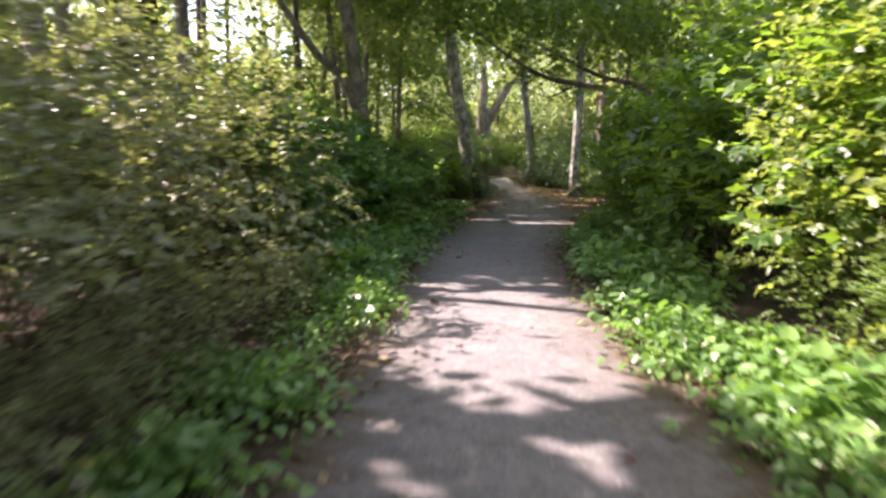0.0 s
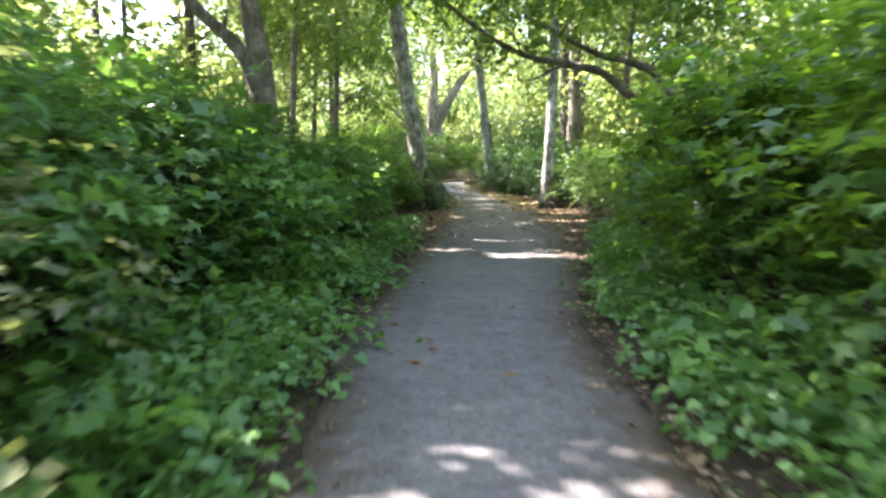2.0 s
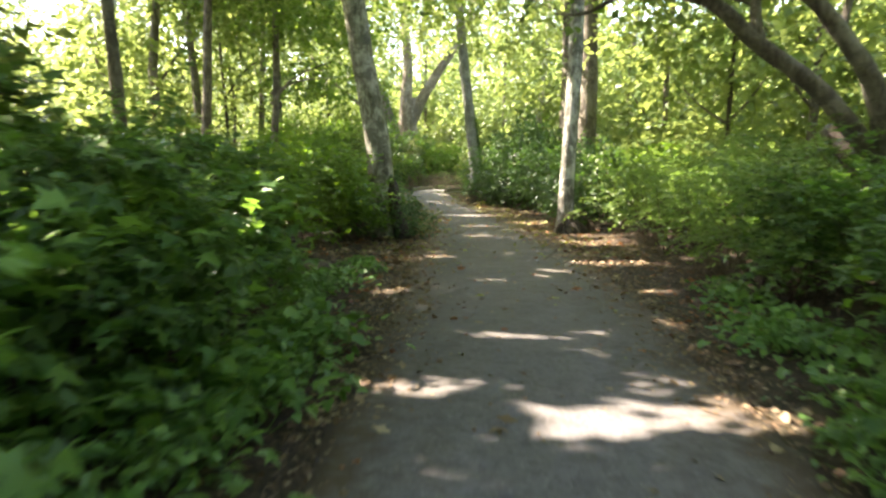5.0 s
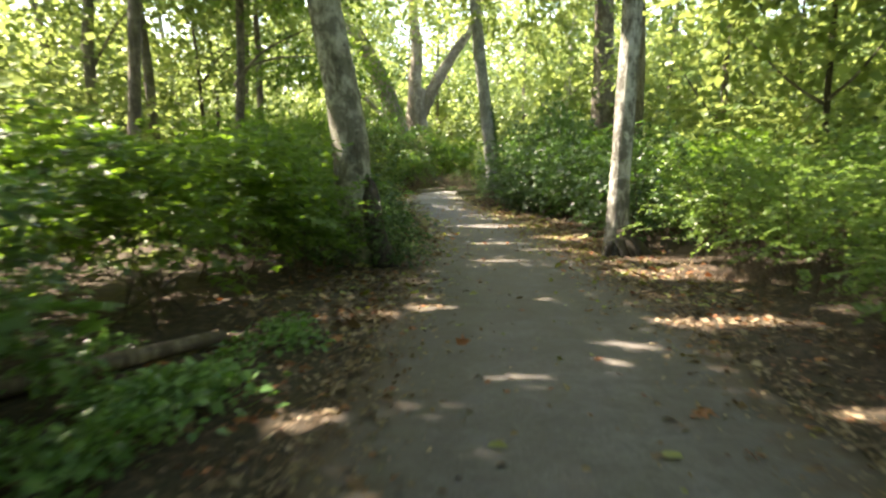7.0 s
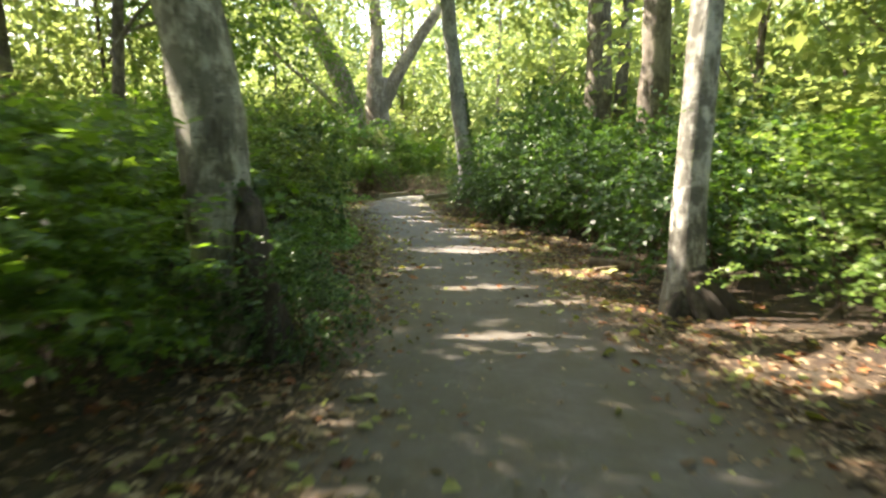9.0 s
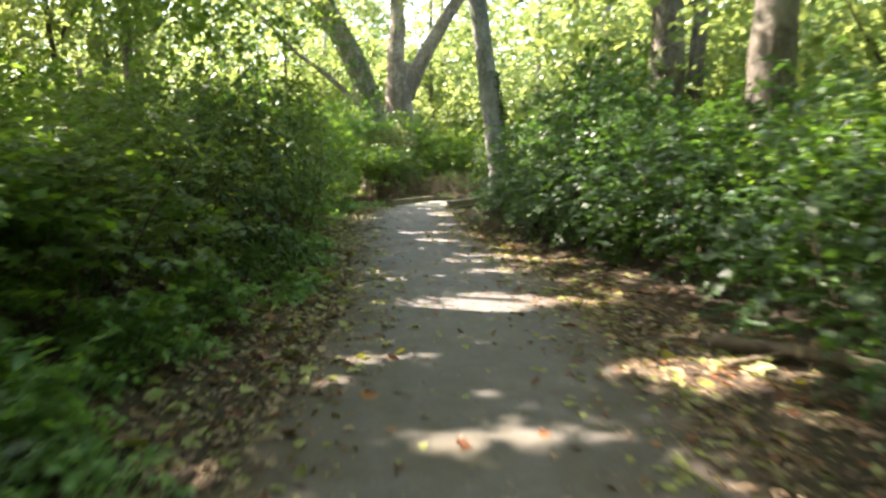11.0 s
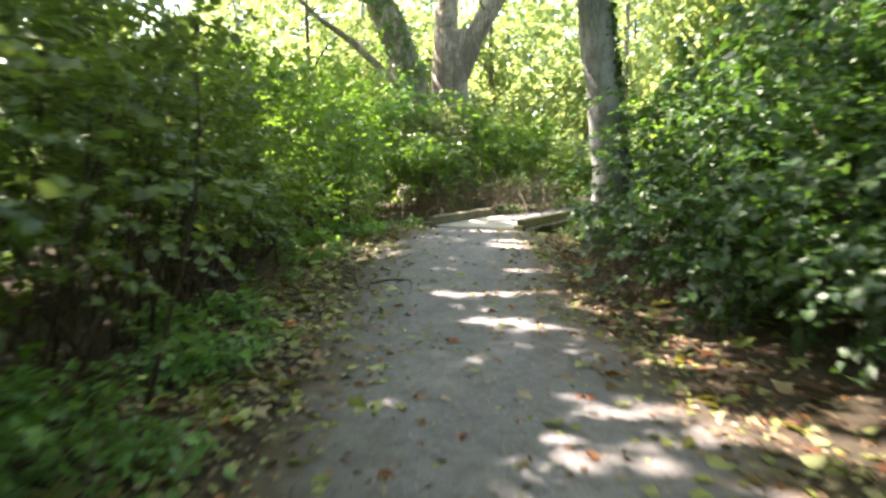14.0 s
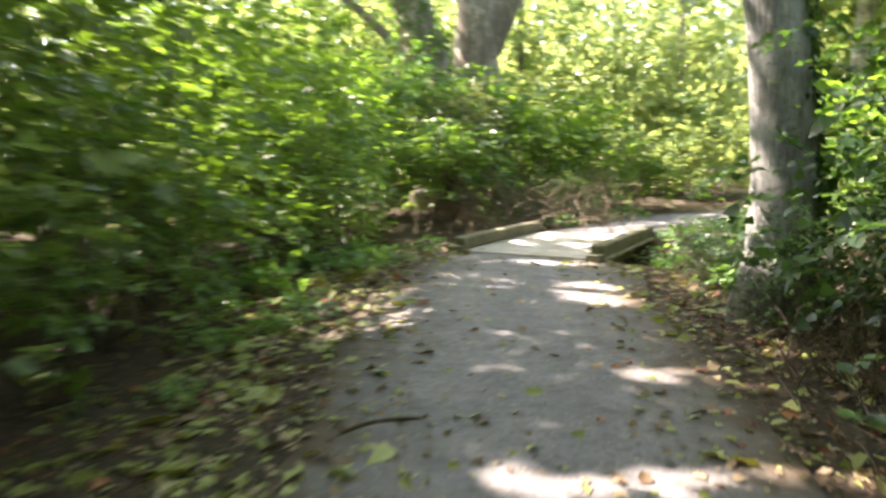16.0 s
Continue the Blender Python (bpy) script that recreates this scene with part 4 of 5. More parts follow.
# one side: snowberry in the sun, brambles, then leggy shrubs up to the footbridge
hedge("fine", -1, -1.2, 7.6, 1.5, 1.55, 2, 1.0, 1.05)
hedge("fine", -1, 0.8, 7.4, 1.0, 0.8, 1, 0.42, 0.85)
hedge("bramble", -1, 8.6, 16.5, 1.6, 2.35, 2, 1.0, 1.0)
hedge("thimble", -1, 9.4, 16.0, 1.5, 1.95, 1, 0.8, 1.1)
hedge("thimble", -1, 9.0, 15.5, 1.5, 2.6, 1, 1.0, 1.3)
hedge("thimble", -1, 13.0, 18.6, 1.1, 1.35, 1, 0.8, 1.1)
hedge("bramble", -1, 16.6, 19.5, 1.6, 1.8, 2, 0.95, 0.95)
hedge("bramble", -1, 19.8, 23.2, 1.7, 2.4, 2, 0.85, 0.9)
hedge("broad", -1, 23.6, 27.5, 1.6, 2.0, 2, 0.82, 0.82)
hedge("broad", -1, 28.8, 33.0, 1.6, 1.9, 2, 0.85, 0.8)
hedge("thicket", -1, 31.6, 34.6, 1.1, 1.45, 1, 0.85, 0.85)
hedge("thicket", -1, 34.8, 41.0, 1.15, 1.45, 1, 0.95, 1.03)
hedge("thin", -1, 32.5, 35.0, 1.3, 2.7, 2, 0.85, 0.8)
hedge("thin", -1, 35.5, 41.0, 1.3, 2.7, 2, 0.95, 0.86)
hedge("thin", -1, 40.8, 48.0, 1.3, 1.6, 2, 0.95, 0.95)
hedge("lance", -1, 41.0, 49.5, 1.6, 1.55, 1, 0.75, 0.95)
plant("ivy", 0.75, 34.6, 0.8, 1.6)
hedge("thimble", -1, 29.4, 36.5, 1.3, 0.95, 1, 0.42, 0.9)
plant("ivy", 1.38, 26.85, 0.42, 1.2)
plant("broad", 0.25, 26.1, 0.55, 0.8)
plant("ivy", 1.15, 28.1, 0.5, 1.0)
plant("ivy", 0.35, 26.9, 0.5, 1.0)
# other side
hedge("sunny", 1, -1.0, 5.6, 1.6, 1.95, 1, 1.0, 1.1)
hedge("lance", 1, 1.5, 6.6, 1.1, 1.45, 1, 0.5, 1.0)
hedge("broad", 1, -1.0, 5.0, 1.9, 3.6, 1, 1.2, 1.15)
hedge("broad", 1, 6.2, 11.8, 1.75, 2.1, 1, 1.0, 1.0)
hedge("broad", 1, 12.2, 14.2, 1.6, 1.75, 1, 0.9, 0.95)
hedge("broad", 1, 14.4, 17.6, 1.7, 1.9, 1, 0.75, 0.85)
hedge("broad", 1, 8.0, 12.8, 1.9, 3.5, 1, 1.35, 1.1)
hedge("broad", 1, 13.4, 18.0, 1.8, 3.4, 1, 0.95, 0.85)
hedge("bramble", 1, 17.2, 20.6, 1.6, 2.0, 1, 0.85, 0.85)
hedge("lance", 1, 20.2, 27.6, 1.45, 1.85, 2, 0.95, 0.85)
hedge("ivy", 1, 29.6, 42.8, 1.5, 1.75, 1, 1.12, 1.05)
hedge("broad", 1, 30.2, 42.5, 1.8, 3.3, 1, 0.92, 0.88)
for x, y, k, tall in [(6.2, 36.9, 1.1, 1.3), (6.4, 38.6, 1.15, 1.4), (6.6, 40.4, 1.2, 1.5), (6.9, 42.2, 1.2, 1.5)]:
    plant("ivy", x, y, k, tall)
hedge("far", 1, 30.5, 42.5, 2.4, 4.6, 1, 0.95, 0.9)
hedge("thimble", 1, 11.0, 14.6, 1.7, 1.75, 1, 0.65, 0.85)
# round the footbridge
for x, y, kind, s, tall in [(4.95, 42.75, "ivy", 0.36, 1.3), (5.55, 42.3, "ivy", 0.55, 1.2), (6.3, 43.3, "ivy", 0.85, 1.2), (5.2, 44.5, "ivy", 0.4, 0.9), (5.6, 45.3, "ivy", 0.55, 0.7), (6.1, 46.9, "ivy", 0.6, 0.9), (6.9, 44.6, "broad", 0.9, 0.9), (8.0, 47.2, "far", 0.8, 0.8), (9.6, 50.0, "far", 0.9, 0.9),
                            (2.3, 50.6, "broad", 0.8, 0.85), (3.4, 50.9, "ivy", 0.6, 0.9), (4.0, 52.4, "thin", 0.9, 0.8), (2.4, 51.8, "fine", 1.1, 1.1), (4.9, 53.6, "broad", 0.95, 1.0), (1.6, 52.4, "bramble", 1.2, 1.2),
                            (0.2, 51.0, "broad", 1.05, 1.05), (0.0, 53.2, "broad", 1.1, 1.1), (3.0, 53.6, "broad", 1.1, 1.05), (-1.8, 52.5, "broad", 1.1, 1.1), (4.4, 51.1, "ivy", 0.5, 1.0), (5.2, 52.7, "lance", 0.6, 0.9), (6.6, 54.6, "broad", 0.6, 0.8), (6.3, 55.9, "far", 0.9, 0.85), (8.7, 57.4, "far", 0.9, 0.9), (11.8, 59.4, "far", 1.0, 1.0)]:
    plant(kind, x, y, s, tall)
# understorey all through the wood
count = 0
spots = []
for x, y in rng.uniform((-22, 4), (26, 78), (900, 2)):
    d = float(off_path(np.array(x), np.array(y)))
    if d < 5.2 or any(math.hypot(x - a, y - b) < 2.7 for a, b in spots) or count > 125 or (abs(x - 2.3) < 1.8 and abs(y - 55.5) < 1.5):
        continue
    spots.append((x, y))
    count += 1
    deep = 1.0 + 0.45 * min(1.0, max(0.0, (d - 6.0) / 8.0))
    plant("far", x, y, rng.uniform(0.8, 1.3) * deep, rng.uniform(0.8, 1.2) * deep)
for n in range(11):
    plant("far", -10 + 2.4 * n, 63 + 2.5 * math.sin(n * 2.3), rng.uniform(1.3, 1.7), rng.uniform(1.2, 1.6))
for n in range(12):
    plant("far", 10.5 + 1.5 * n, 52.5 + 8 * ((n * 0.382) % 1), rng.uniform(1.5, 1.9), rng.uniform(1.6, 2.0))
for x, y, k, tall in [(-7.6, 36.2, 1.3, 1.3), (-9.6, 45.5, 1.6, 1.7), (-13.2, 52.0, 1.7, 1.8)]:
    plant("far", x, y, k, tall)
# the first of each kind goes to a place of its own as well
for n, (k, pair) in enumerate(KIND.items()):
    for j, ob in enumerate(pair):
        x, y = -12.0 - 3.2 * j, -10.0 + 3.0 * n
        ob.matrix_basis = pose(x, y, float(ground_z(x, y)))
for n, ob in enumerate(FAR_KINDS):
    ob.matrix_basis = pose(-9.0 + 6.5 * n, -15.0, float(ground_z(-9.0 + 6.5 * n, -15.0)))

# the far wood all round
rng = np.random.default_rng(77)
g = Geo()
n = 24000
a = np.where(rng.random(n) < 0.78, rng.uniform(0.25 * np.pi, 0.8 * np.pi, n), rng.uniform(0, 2 * np.pi, n))
rad = rng.uniform(52, 66, n)
zc = rng.uniform(0.3, 21, n) * (0.72 + 0.28 * np.sin(a * 9) * np.sin(a * 23 + 1))
o = np.column_stack([3 + rad * np.cos(a), 28 + (rad + 4) * np.sin(a), zc])
way = unit(np.column_stack([-np.cos(a), -np.sin(a), np.full(n, 0.2)]) + rng.normal(0, 0.6, (n, 3)))
bearing = np.degrees(np.arctan2(o[:, 0], o[:, 1]))
shut = ~((bearing > -19.5) & (bearing < -14.5) & (o[:, 2] > 3.5))
o, way, n = o[shut], way[shut], int(shut.sum())
add_sprays(g, rng, o, way, rng.uniform(0.8, 2.0, n), 6, 0.48, "diamond", 0.3, 0.55)
backdrop = new("backdrop", g.mesh("backdrop", MAT_FAR))
tagged(backdrop, "far sunlit green woodland closing the view", "woodland", kind="structure")

# brambles and seedlings that cover the floor of the wood
rng = np.random.default_rng(91)
o = np.column_stack([rng.uniform(-26, 32, 5200), rng.uniform(-10, 80, 5200), np.zeros(5200)])
o = o[off_path(o[:, 0], o[:, 1]) > 3.0]
o[:, 2] = ground_z(o[:, 0], o[:, 1]) + rng.uniform(0.03, 0.4, len(o))
way = unit(rng.normal(0, 1, o.shape) * (1, 1, 0.25) + (0, 0, 0.2))
g = Geo()
add_sprays(g, rng, o, way, rng.uniform(0.5, 1.0, len(o)), 6, 0.19, "diamond", 0.35, 0.45)
tagged(new("undergrowth", g.mesh("undergrowth", MAT_FAR)), "low green undergrowth covering the floor of the wood", "undergrowth", kind="stuff")

# ---------------------------------------------------------------- low plants along the edges
HERBS = []
for s in range(3):
    rng = np.random.default_rng(60 + s)
    root = thing("ground_plant", "low fresh-green herb with heart-shaped leaves at the path's edge", "ground plant", "edge herbs", at=pose(-20, -20 + s, 0))
    n = 95
    p = np.column_stack([rng.normal(0, 0.26, n), rng.normal(0, 0.26, n), rng.uniform(0.07, 0.34, n)])
    p[:, 2] *= np.exp(-(p[:, 0] ** 2 + p[:, 1] ** 2) / 0.5)
    p[:, 2] += 0.03
    out = unit(p * (1, 1, 0) + rng.normal(0, 0.2, (n, 3)))
    g = Geo()
    add_leaves(g, p, out + (0, 0, -0.2) + rng.normal(0, 0.25, (n, 3)), UP + rng.normal(0, 0.28, (n, 3)), rng.uniform(0.05, 0.115, n), "heart")
    part("leaves", g.mesh("leaves", MAT_HERB), root)
    g = Geo()
    for q in p[::6]:
        add_tube(g, [q * (0.35, 0.35, 0) - (0, 0, 0.03), q * (0.8, 0.8, 0.6), q], [0.004, 0.003, 0.002], 3, 0, rng, False)
    tagged(part("stalk_tangle", g.mesh("stalk_tangle", MAT_HERB, True), root), kind="stuff")
    HERBS.append(root)
for s in range(3):
    rng = np.random.default_rng(70 + s)
    root = thing("lobed_herb", "knee-high herb with broad soft lobed leaves on the bank", "herb", "broad herbs", at=pose(-22, -20 + s, 0))
    n = 46
    p = np.column_stack([rng.normal(0, 0.24, n), rng.normal(0, 0.24, n), rng.uniform(0.14, 0.46, n)])
    p[:, 2] *= np.exp(-(p[:, 0] ** 2 + p[:, 1] ** 2) / 0.6)
    out = unit(p * (1, 1, 0) + rng.normal(0, 0.2, (n, 3)))
    g = Geo()
    add_leaves(g, p, out + (0, 0, -0.15) + rng.normal(0, 0.2, (n, 3)), UP + rng.normal(0, 0.22, (n, 3)), rng.uniform(0.09, 0.19, n), ("lobed", "heart", "lobed")[s])
    part("leaves", g.mesh("leaves", MAT_THIMBLE), root)
    g = Geo()
    for q in p[::3]:
        add_tube(g, [q * (0.35, 0.35, 0) - (0, 0, 0.03), q * (0.8, 0.8, 0.6), q], [0.004, 0.003, 0.002], 3, 0, rng, False)
    tagged(part("stalk_tangle", g.mesh("stalk_tangle", MAT_HERB, True), root), kind="stuff")
    HERBS.append(root)
rng = np.random.default_rng(88)


def herbs(side, y0, y1, per_metre, near, far, s0, s1, kind=0):
    for n in range(int((y1 - y0) * per_metre)):
        y = rng.uniform(y0, y1)
        x = float(path_x(y)) + side * (float(path_half(y)) + rng.uniform(near, far))
        s = rng.uniform(s0, s1)
        copy_thing(HERBS[n % 3 + kind], pose(x, y, float(ground_z(x, y)) - 0.01, rng.normal(0, 5), rng.normal(0, 5), rng.uniform(0, 360)) @ Matrix.Diagonal((s, s, s, 1)))


herbs(-1, 3.2, 8.2, 4.0, 0.06, 0.6, 0.45, 0.8)
herbs(1, 1.5, 7.5, 5.0, 0.05, 0.6, 0.45, 0.8)
herbs(-1, 1, 8, 2.6, 0.30, 0.8, 0.5, 0.85)
herbs(-1, 8, 18.5, 4.0, 0.30, 0.8, 0.6, 1.05)
herbs(-1, 18.5, 23.5, 3.4, 0.45, 1.2, 0.4, 0.75)
herbs(-1, 29, 34, 2.2, 0.35, 1.2, 0.32, 0.6)
herbs(-1, 34, 47, 1.9, 0.35, 1.1, 0.32, 0.6)
herbs(-1, 28.5, 46, 1.6, 0.3, 1.3, 0.35, 0.65, 3)
herbs(1, 0.5, 2.5, 4.0, 0.32, 1.3, 0.6, 1.0)
herbs(1, 2.5, 14.5, 4.4, 0.32, 1.25, 0.6, 1.05)
herbs(1, 14.5, 20.5, 3.0, 0.45, 1.2, 0.5, 0.9)
herbs(-1, 7.5, 17.5, 7.0, 0.45, 1.6, 0.7, 1.05, 3)
herbs(1, 7.5, 17.5, 4.0, 0.45, 1.4, 0.7, 1.05, 3)
herbs(-1, 19.5, 23.2, 4.0, 0.6, 1.8, 0.35, 0.6)
herbs(1, 41, 46, 2.0, 0.55, 1.4, 0.4, 0.7)
for x, y in [(3.1, 50.2), (3.7, 50.6), (4.2, 50.2), (4.8, 51.6), (5.4, 51.9), (6.0, 53.1), (5.3, 47.6), (5.0, 46.6), (5.7, 48.3), (2.2, 47.4), (1.9, 48.2)]:
    copy_thing(HERBS[int(x * 10) % 3], pose(x, y, float(ground_z(x, y)) - 0.01, 0, 0, x * 97) @ Matrix.Diagonal((0.8, 0.8, 0.8, 1)))
for k, ob in enumerate(HERBS):
    ob.matrix_basis = pose(-2.2, -6.0 - k, float(ground_z(-2.2, -6.0 - k)))


# ---------------------------------------------------------------- fallen leaves
def litter(name, label, n, mat, blade, y0, y1, spread, size, seed, centre=1.0, sides=(-1, 1)):
    """Leaves lying about: thick along the path's edges, thin in the middle."""
    rng = np.random.default_rng(seed)
    y = rng.uniform(y0, y1, n)
    e = np.abs(rng.normal(0, spread, n)) * rng.choice((-1, 1), n, p=(0.22, 0.78))
    side = rng.choice(sides, n)
    x = path_x(y) + side * (path_half(y) * centre + e)
    z = np.where(off_path(x, y) < 0.03, 0.15 * smooth((y - 38.5) / 7.5) + 0.036, ground_z(x, y) + 0.012)
    a = rng.uniform(0, 2 * np.pi, n)
    along = np.column_stack([np.cos(a), np.sin(a), rng.normal(0.05, 0.18, n)])
    g = Geo()
    add_leaves(g, np.column_stack([x, y, z]), along, UP + rng.normal(0, 0.38, (n, 3)), size * rng.lognormal(-0.15, 0.42, n), blade)
    return tagged(new(name, g.mesh(name, mat)), label, "fallen leaves", kind="stuff")


litter("fallen_leaves", "brown dry leaves littering the path's edges", 7200, MAT_LITTER, "trefoil", 23, 47, 0.6, 0.06, 5, 1.08)
litter("fallen_leaves", "sparse brown leaves on the dark trodden verge", 800, MAT_LITTER, "trefoil", 16, 23, 0.6, 0.06, 51, 1.08)
litter("fallen_leaves", "few brown leaves along the shaded path", 900, MAT_LITTER, "oval", -4, 18, 0.3, 0.06, 6, 1.05)
litter("fallen_leaves", "yellow-green fallen leaves scattered beside the asphalt", 1500, MAT_YELLOW, "spade", 24, 47, 0.5, 0.072, 7, 1.1)


litter("fallen_leaves", "brown and torn leaves swept over the path's rim", 1800, MAT_LITTER, "trefoil", 17, 41, 0.2, 0.055, 21, 0.9)
litter("fallen_leaves", "yellowing leaves swept over the path's rim", 700, MAT_YELLOW, "oval", 27, 45, 0.2, 0.06, 22, 0.92)
litter("fallen_leaves", "red-brown leaves lying thick on the shaded verge", 2600, MAT_RUST, "lobed", 18, 48, 0.65, 0.06, 33, 1.15)
litter("fallen_leaves", "broad yellow-green leaves scattered over the verge", 900, MAT_YELLOW, "lobed", 28, 47, 0.55, 0.085, 34, 1.12, (-1, -1, 1))
litter("leaf_crumbs", "brown leaf crumbs and soil trodden over the path's rim", 9000, MAT_LITTER, "diamond", 16.5, 34, 0.22, 0.03, 31, 0.93)
litter("leaf_crumbs", "brown leaf crumbs in a thin line along the asphalt", 3200, MAT_LITTER, "diamond", 1, 17, 0.12, 0.032, 32, 1.0)
litter("fallen_leaves", "small torn leaves scattered over the whole path", 1300, MAT_LITTER, "oval", 19, 46, 0.62, 0.036, 41, 0.5)
litter("fallen_leaves", "small yellowing leaves scattered over the whole path", 700, MAT_YELLOW, "diamond", 22, 46, 0.62, 0.04, 42, 0.5)
litter("fallen_leaves", "large yellow leaves lying thick on the bank", 700, MAT_YELLOW, "lobed", 33, 47, 0.4, 0.095, 43, 1.25, (-1,))
litter("fallen_leaves", "dry pinkish leaves lying thick on the sunny verge", 1500, MAT_LITTER, "lobed", 22, 34, 0.5, 0.07, 44, 1.45)
# leaves lying singly on the asphalt
LEAF_KINDS = []
for nm, mat, blade, label in (("brown", MAT_LITTER, "lobed", "brown crumpled leaf lying on the path"), ("yellow", MAT_YELLOW, "oval", "yellow-green leaf lying on the path"),
                              ("yellow", MAT_YELLOW, "spade", "pale yellow leaf lying on the path"), ("rust", MAT_RUST, "lobed", "rusty orange leaf lying on the path")):
    g = Geo()
    add_leaves(g, np.array([(0.0, -0.5, 0.0)]), np.array([(0.0, 1.0, 0.06)]), np.array([(0.1, 0.0, 1.0)]), np.array([1.0]), blade)
    LEAF_KINDS.append((g.mesh("fallen_leaf", mat), label))
rng = np.random.default_rng(15)
for n in range(240):
    y = rng.uniform(26, 46) if n < 160 else rng.uniform(3, 26)
    f = rng.uniform(-0.95, 0.95)
    f = np.sign(f) * abs(f) ** 0.7
    k = int(rng.choice(4, p=(0.2, 0.4, 0.34, 0.06) if y > 26 else (0.6, 0.15, 0.1, 0.15)))
    me, label = LEAF_KINDS[k]
    ob = tagged(new("fallen_leaf", me), label, "fallen leaf", "leaves on the path")
    sz = rng.uniform(0.03, 0.075)
    ob.matrix_basis = pose(float(path_x(y) + f * path_half(y)), y, float(0.15 * smooth((y - 38.5) / 7.5)) + 0.028 + 0.012 * (1 - abs(f)) + 0.05 * sz, rng.normal(0, 9), rng.normal(0, 9), rng.uniform(0, 360)) @ Matrix.Diagonal((sz, sz, sz, 1))

# the larger leaves that catch the eye, one by one
for n, (x, y) in enumerate([(0.38, 10.71), (0.23, 10.29), (0.74, 11.06), (0.87, 9.96), (1.65, 12.47), (0.98, 12.3), (1.3, 16.26), (0.75, 20.42), (1.84, 20.47), (2.67, 20.32), (3.57, 20.61), (2.26, 31.36), (3.19, 31.65),
                            (3.67, 30.29), (3.96, 29.46), (1.78, 37.94), (1.27, 38.82), (1.66, 38.7), (2.91, 42.4), (1.66, 33.79), (1.81, 32.91)]):
    me, label = LEAF_KINDS[(3, 3, 3, 0, 3, 0, 0, 3)[n] if n < 8 else (1, 2)[n % 2]]
    ob = tagged(new("fallen_leaf", me), label, "fallen leaf", "leaves on the path")
    sz = 0.10 + 0.02 * math.sin(n * 2.4)
    on = float(off_path(np.array(x), np.array(y))) < 0
    z = float(0.15 * smooth((y - 38.5) / 7.5)) + 0.036 if on else float(ground_z(x, y)) + 0.02
    ob.matrix_basis = pose(x, y, z + 0.04 * sz, 7 * math.sin(n), 7 * math.cos(n * 1.7), n * 77) @ Matrix.Diagonal((sz, sz, sz, 1))

# ---------------------------------------------------------------- logs and sticks
def log(label, a, b, r, mat=MAT_LOG, name="log", category="log"):
    rng = np.random.default_rng(int(a[0] * 100 + 1000))
    a, b = np.array(a, float), np.array(b, float)
    mid = (a + b) / 2 + (*rng.normal(0, 0.06, 2), 0.015)
    c = bend([a, mid, b], 6)
    g = Geo()
    add_tube(g, c - a, np.linspace(r, r * 0.72, len(c)), 10, 0.06, rng)
    ob = new(name, g.mesh(name, mat, True))
    ob.matrix_basis = Matrix.Translation(a)
    return tagged(ob, label, category)


log("fallen mossy log lying among herbs beside the path", (-1.6, 20.6, 0.09), (0.05, 22.7, 0.08), 0.075)
log("bleached broken branch lying on the leaf litter", (5.0, 31.5, 0.08), (6.0, 30.2, 0.09), 0.06)
log("short bleached stick on the leaf litter", (4.9, 31.0, 0.05), (5.5, 31.3, 0.06), 0.03, name="stick", category="stick")
for k, (a, b) in enumerate([((2.12, 40.85, 0.095), (2.48, 41.05, 0.1)), ((3.9, 24.6, 0.045), (4.6, 25.2, 0.05)), ((1.2, 35.0, 0.05), (0.4, 36.2, 0.9)), ((5.3, 26.0, 0.05), (5.9, 26.5, 0.35)),
                            ((0.72, 33.6, 0.02), (1.28, 33.6, 0.98))]):
    log("thin dry fallen twig", a, b, 0.011, MAT_STEM, "twig", "twig")

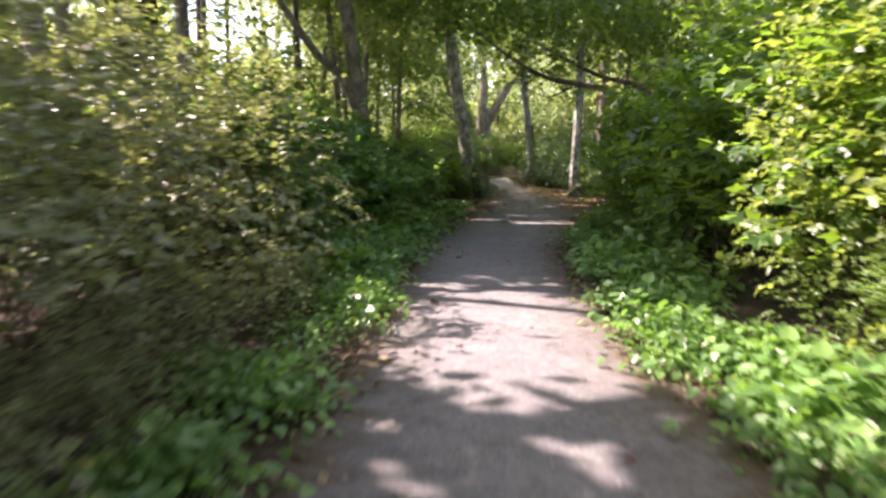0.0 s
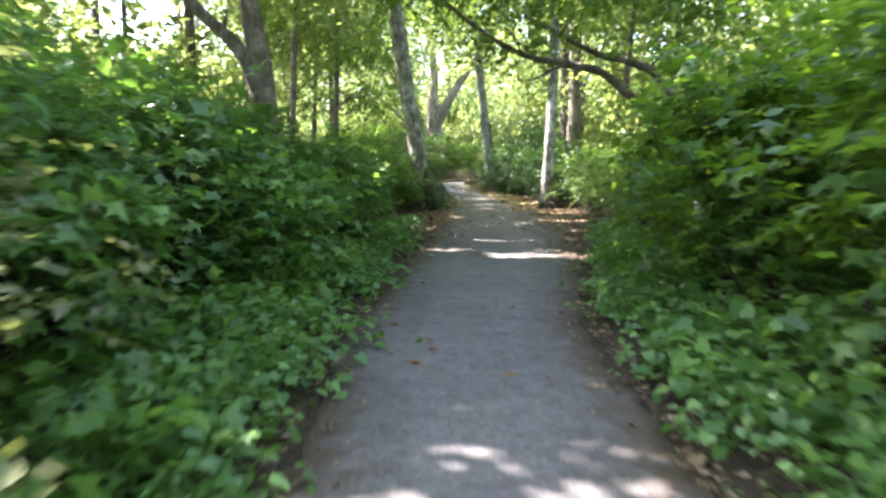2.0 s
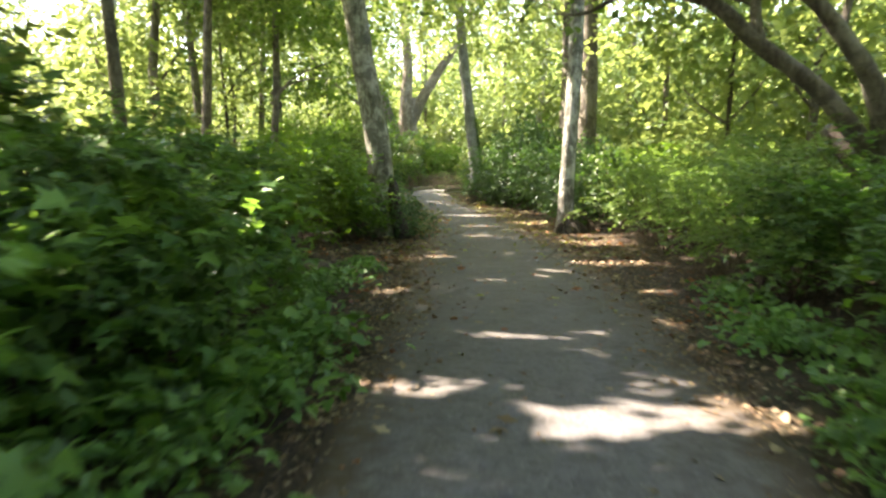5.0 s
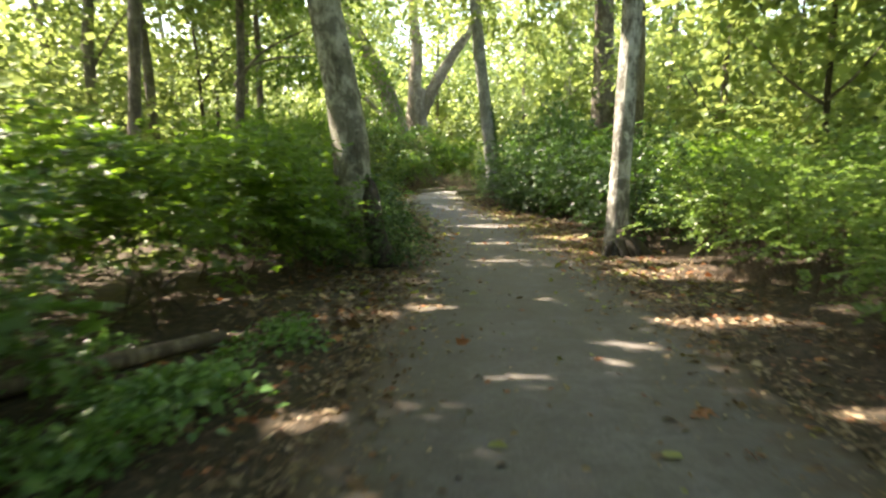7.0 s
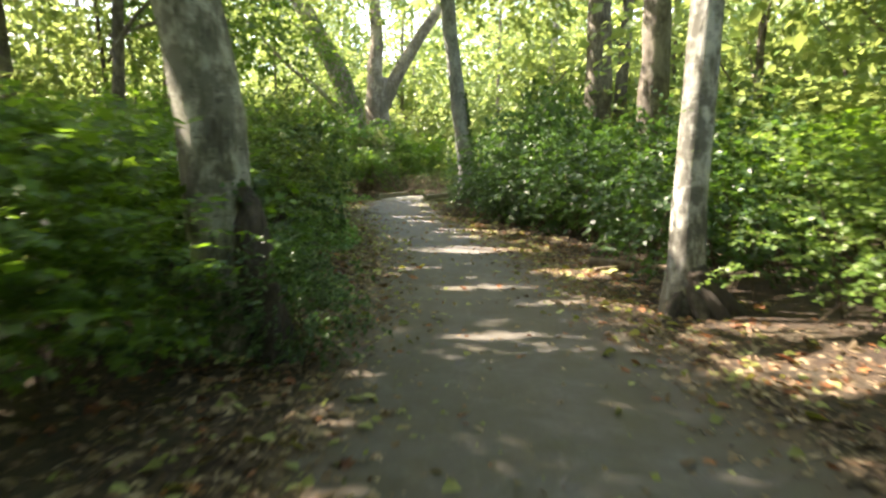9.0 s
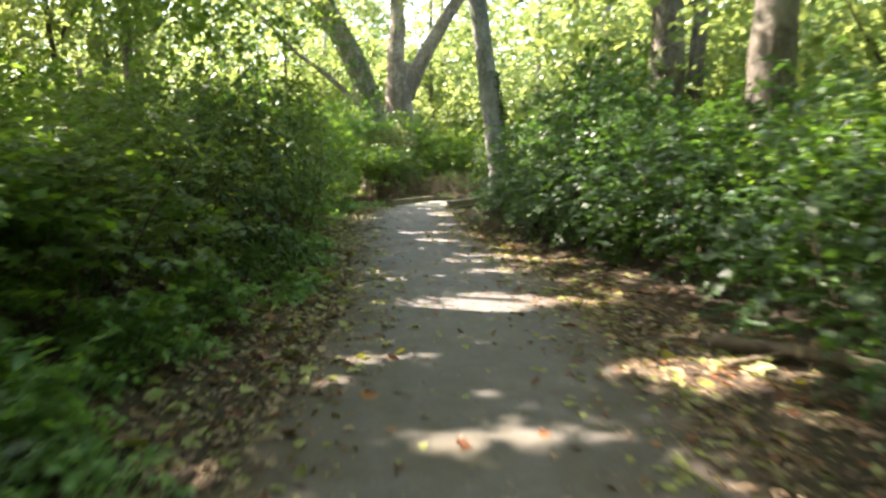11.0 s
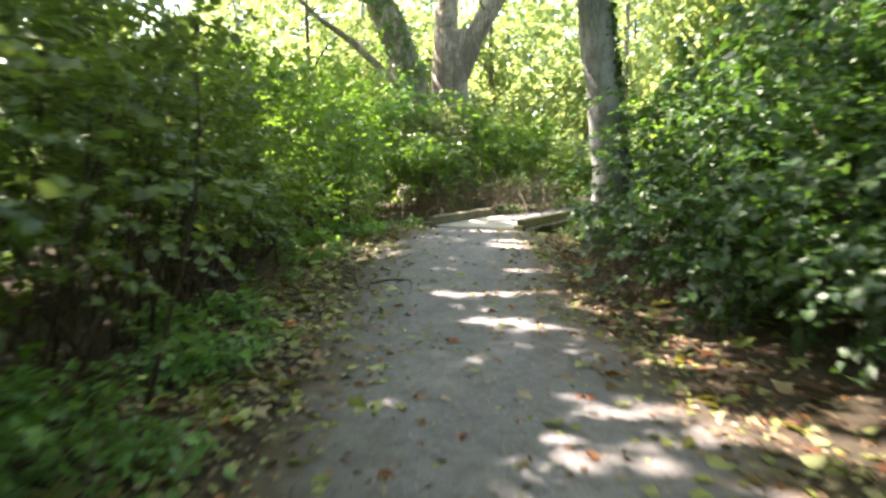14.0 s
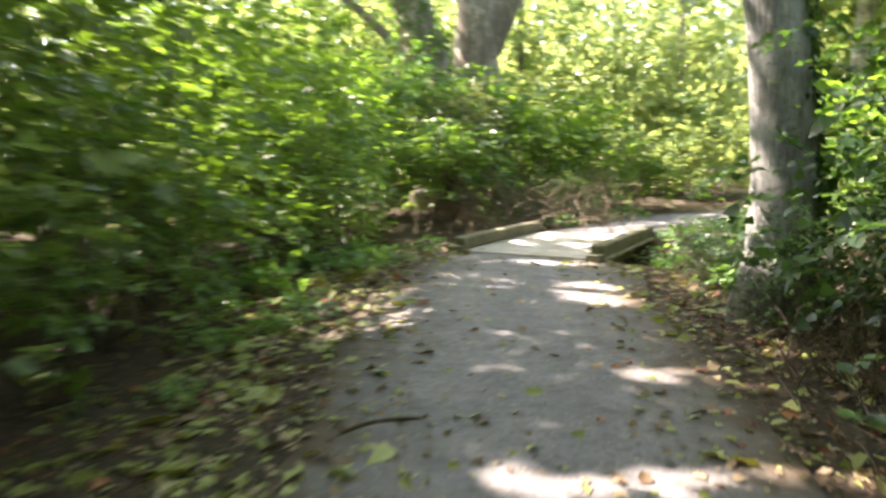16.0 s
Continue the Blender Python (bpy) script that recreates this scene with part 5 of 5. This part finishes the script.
# heaps of dead grey twigs
rng = np.random.default_rng(52)
g = Geo()
for n in range(110):
    a = rng.uniform(0, 2 * np.pi)
    b = np.array((*rng.normal(0, 0.3, 2), 0.01))
    e = b + np.array((math.cos(a), math.sin(a), 0)) * rng.uniform(0.2, 0.75) + (0, 0, rng.uniform(0.05, 0.6))
    c = bend([b, (b + e) / 2 + rng.normal(0, 0.05, 3) * (1, 1, 0) + (0, 0, 0.06), e], 2)
    add_tube(g, c, np.linspace(0.006, 0.002, len(c)), 3, 0, rng, False)
heap_mesh = g.mesh("brushwood", MAT_LOG, True)
for n, (x, y, sc) in enumerate([(4.9, 41.5, 0.9), (5.2, 42.4, 1.1), (4.75, 40.4, 0.7), (5.0, 44.6, 0.7), (3.0, 50.0, 1.5), (3.7, 50.4, 1.9), (4.3, 51.0, 1.7), (0.75, 33.2, 1.0), (0.85, 36.4, 0.9), (5.6, 25.3, 0.8), (5.3, 22.2, 0.7)]):
    ob = tagged(new("brushwood", heap_mesh), "heap of dead grey twigs at the foot of the shrubs", "brushwood", "dead twigs", "stuff")
    ob.matrix_basis = pose(x, y, float(ground_z(x, y)), 0, 0, 83 * n) @ Matrix.Diagonal((sc, sc, sc, 1))

# ---------------------------------------------------------------- footbridge
bridge = thing("footbridge", "low weathered plank footbridge with timber kerbs over a ditch", "footbridge",
               at=Matrix.Translation((*BRIDGE_START, 0)) @ Matrix.Rotation(math.atan2(BRIDGE_U[1], BRIDGE_U[0]), 4, "Z"))
rng = np.random.default_rng(3)
for n in range(3):
    s = part("stringer", box_mesh("stringer", BRIDGE_LONG - 0.04, 0.12, 0.18, MAT_CURB), bridge)
    s.location = (BRIDGE_LONG / 2, -0.7 + 0.7 * n, DECK_Z - 0.04 - 0.092)
for side in (-1, 1):
    k = part("kerb", box_mesh("kerb", BRIDGE_LONG + 0.06, 0.15, 0.15, MAT_CURB, 0.016), bridge, "mossy squared timber kerb")
    k.location = (BRIDGE_LONG / 2, side * (BRIDGE_WIDE / 2 - 0.08), DECK_Z + 0.079)
    for n in range(2):
        b = part("end_block", box_mesh("end_block", 0.16, 0.17, 0.24, MAT_CURB, 0.012), bridge, "timber block at the kerb's end")
        b.location = (-0.09 + n * (BRIDGE_LONG + 0.18), side * (BRIDGE_WIDE / 2 - 0.08), DECK_Z - 0.06)
plank = box_mesh("plank", 0.138, BRIDGE_WIDE, 0.04, MAT_PLANK, 0.006)
for n in range(19):
    p = part("plank", plank, bridge)
    p.location = (0.07 + n * (BRIDGE_LONG - 0.14) / 18, rng.normal(0, 0.006), DECK_Z - 0.02 + rng.normal(0, 0.0015))
    p.rotation_euler = (0, 0, rng.normal(0, 0.004))
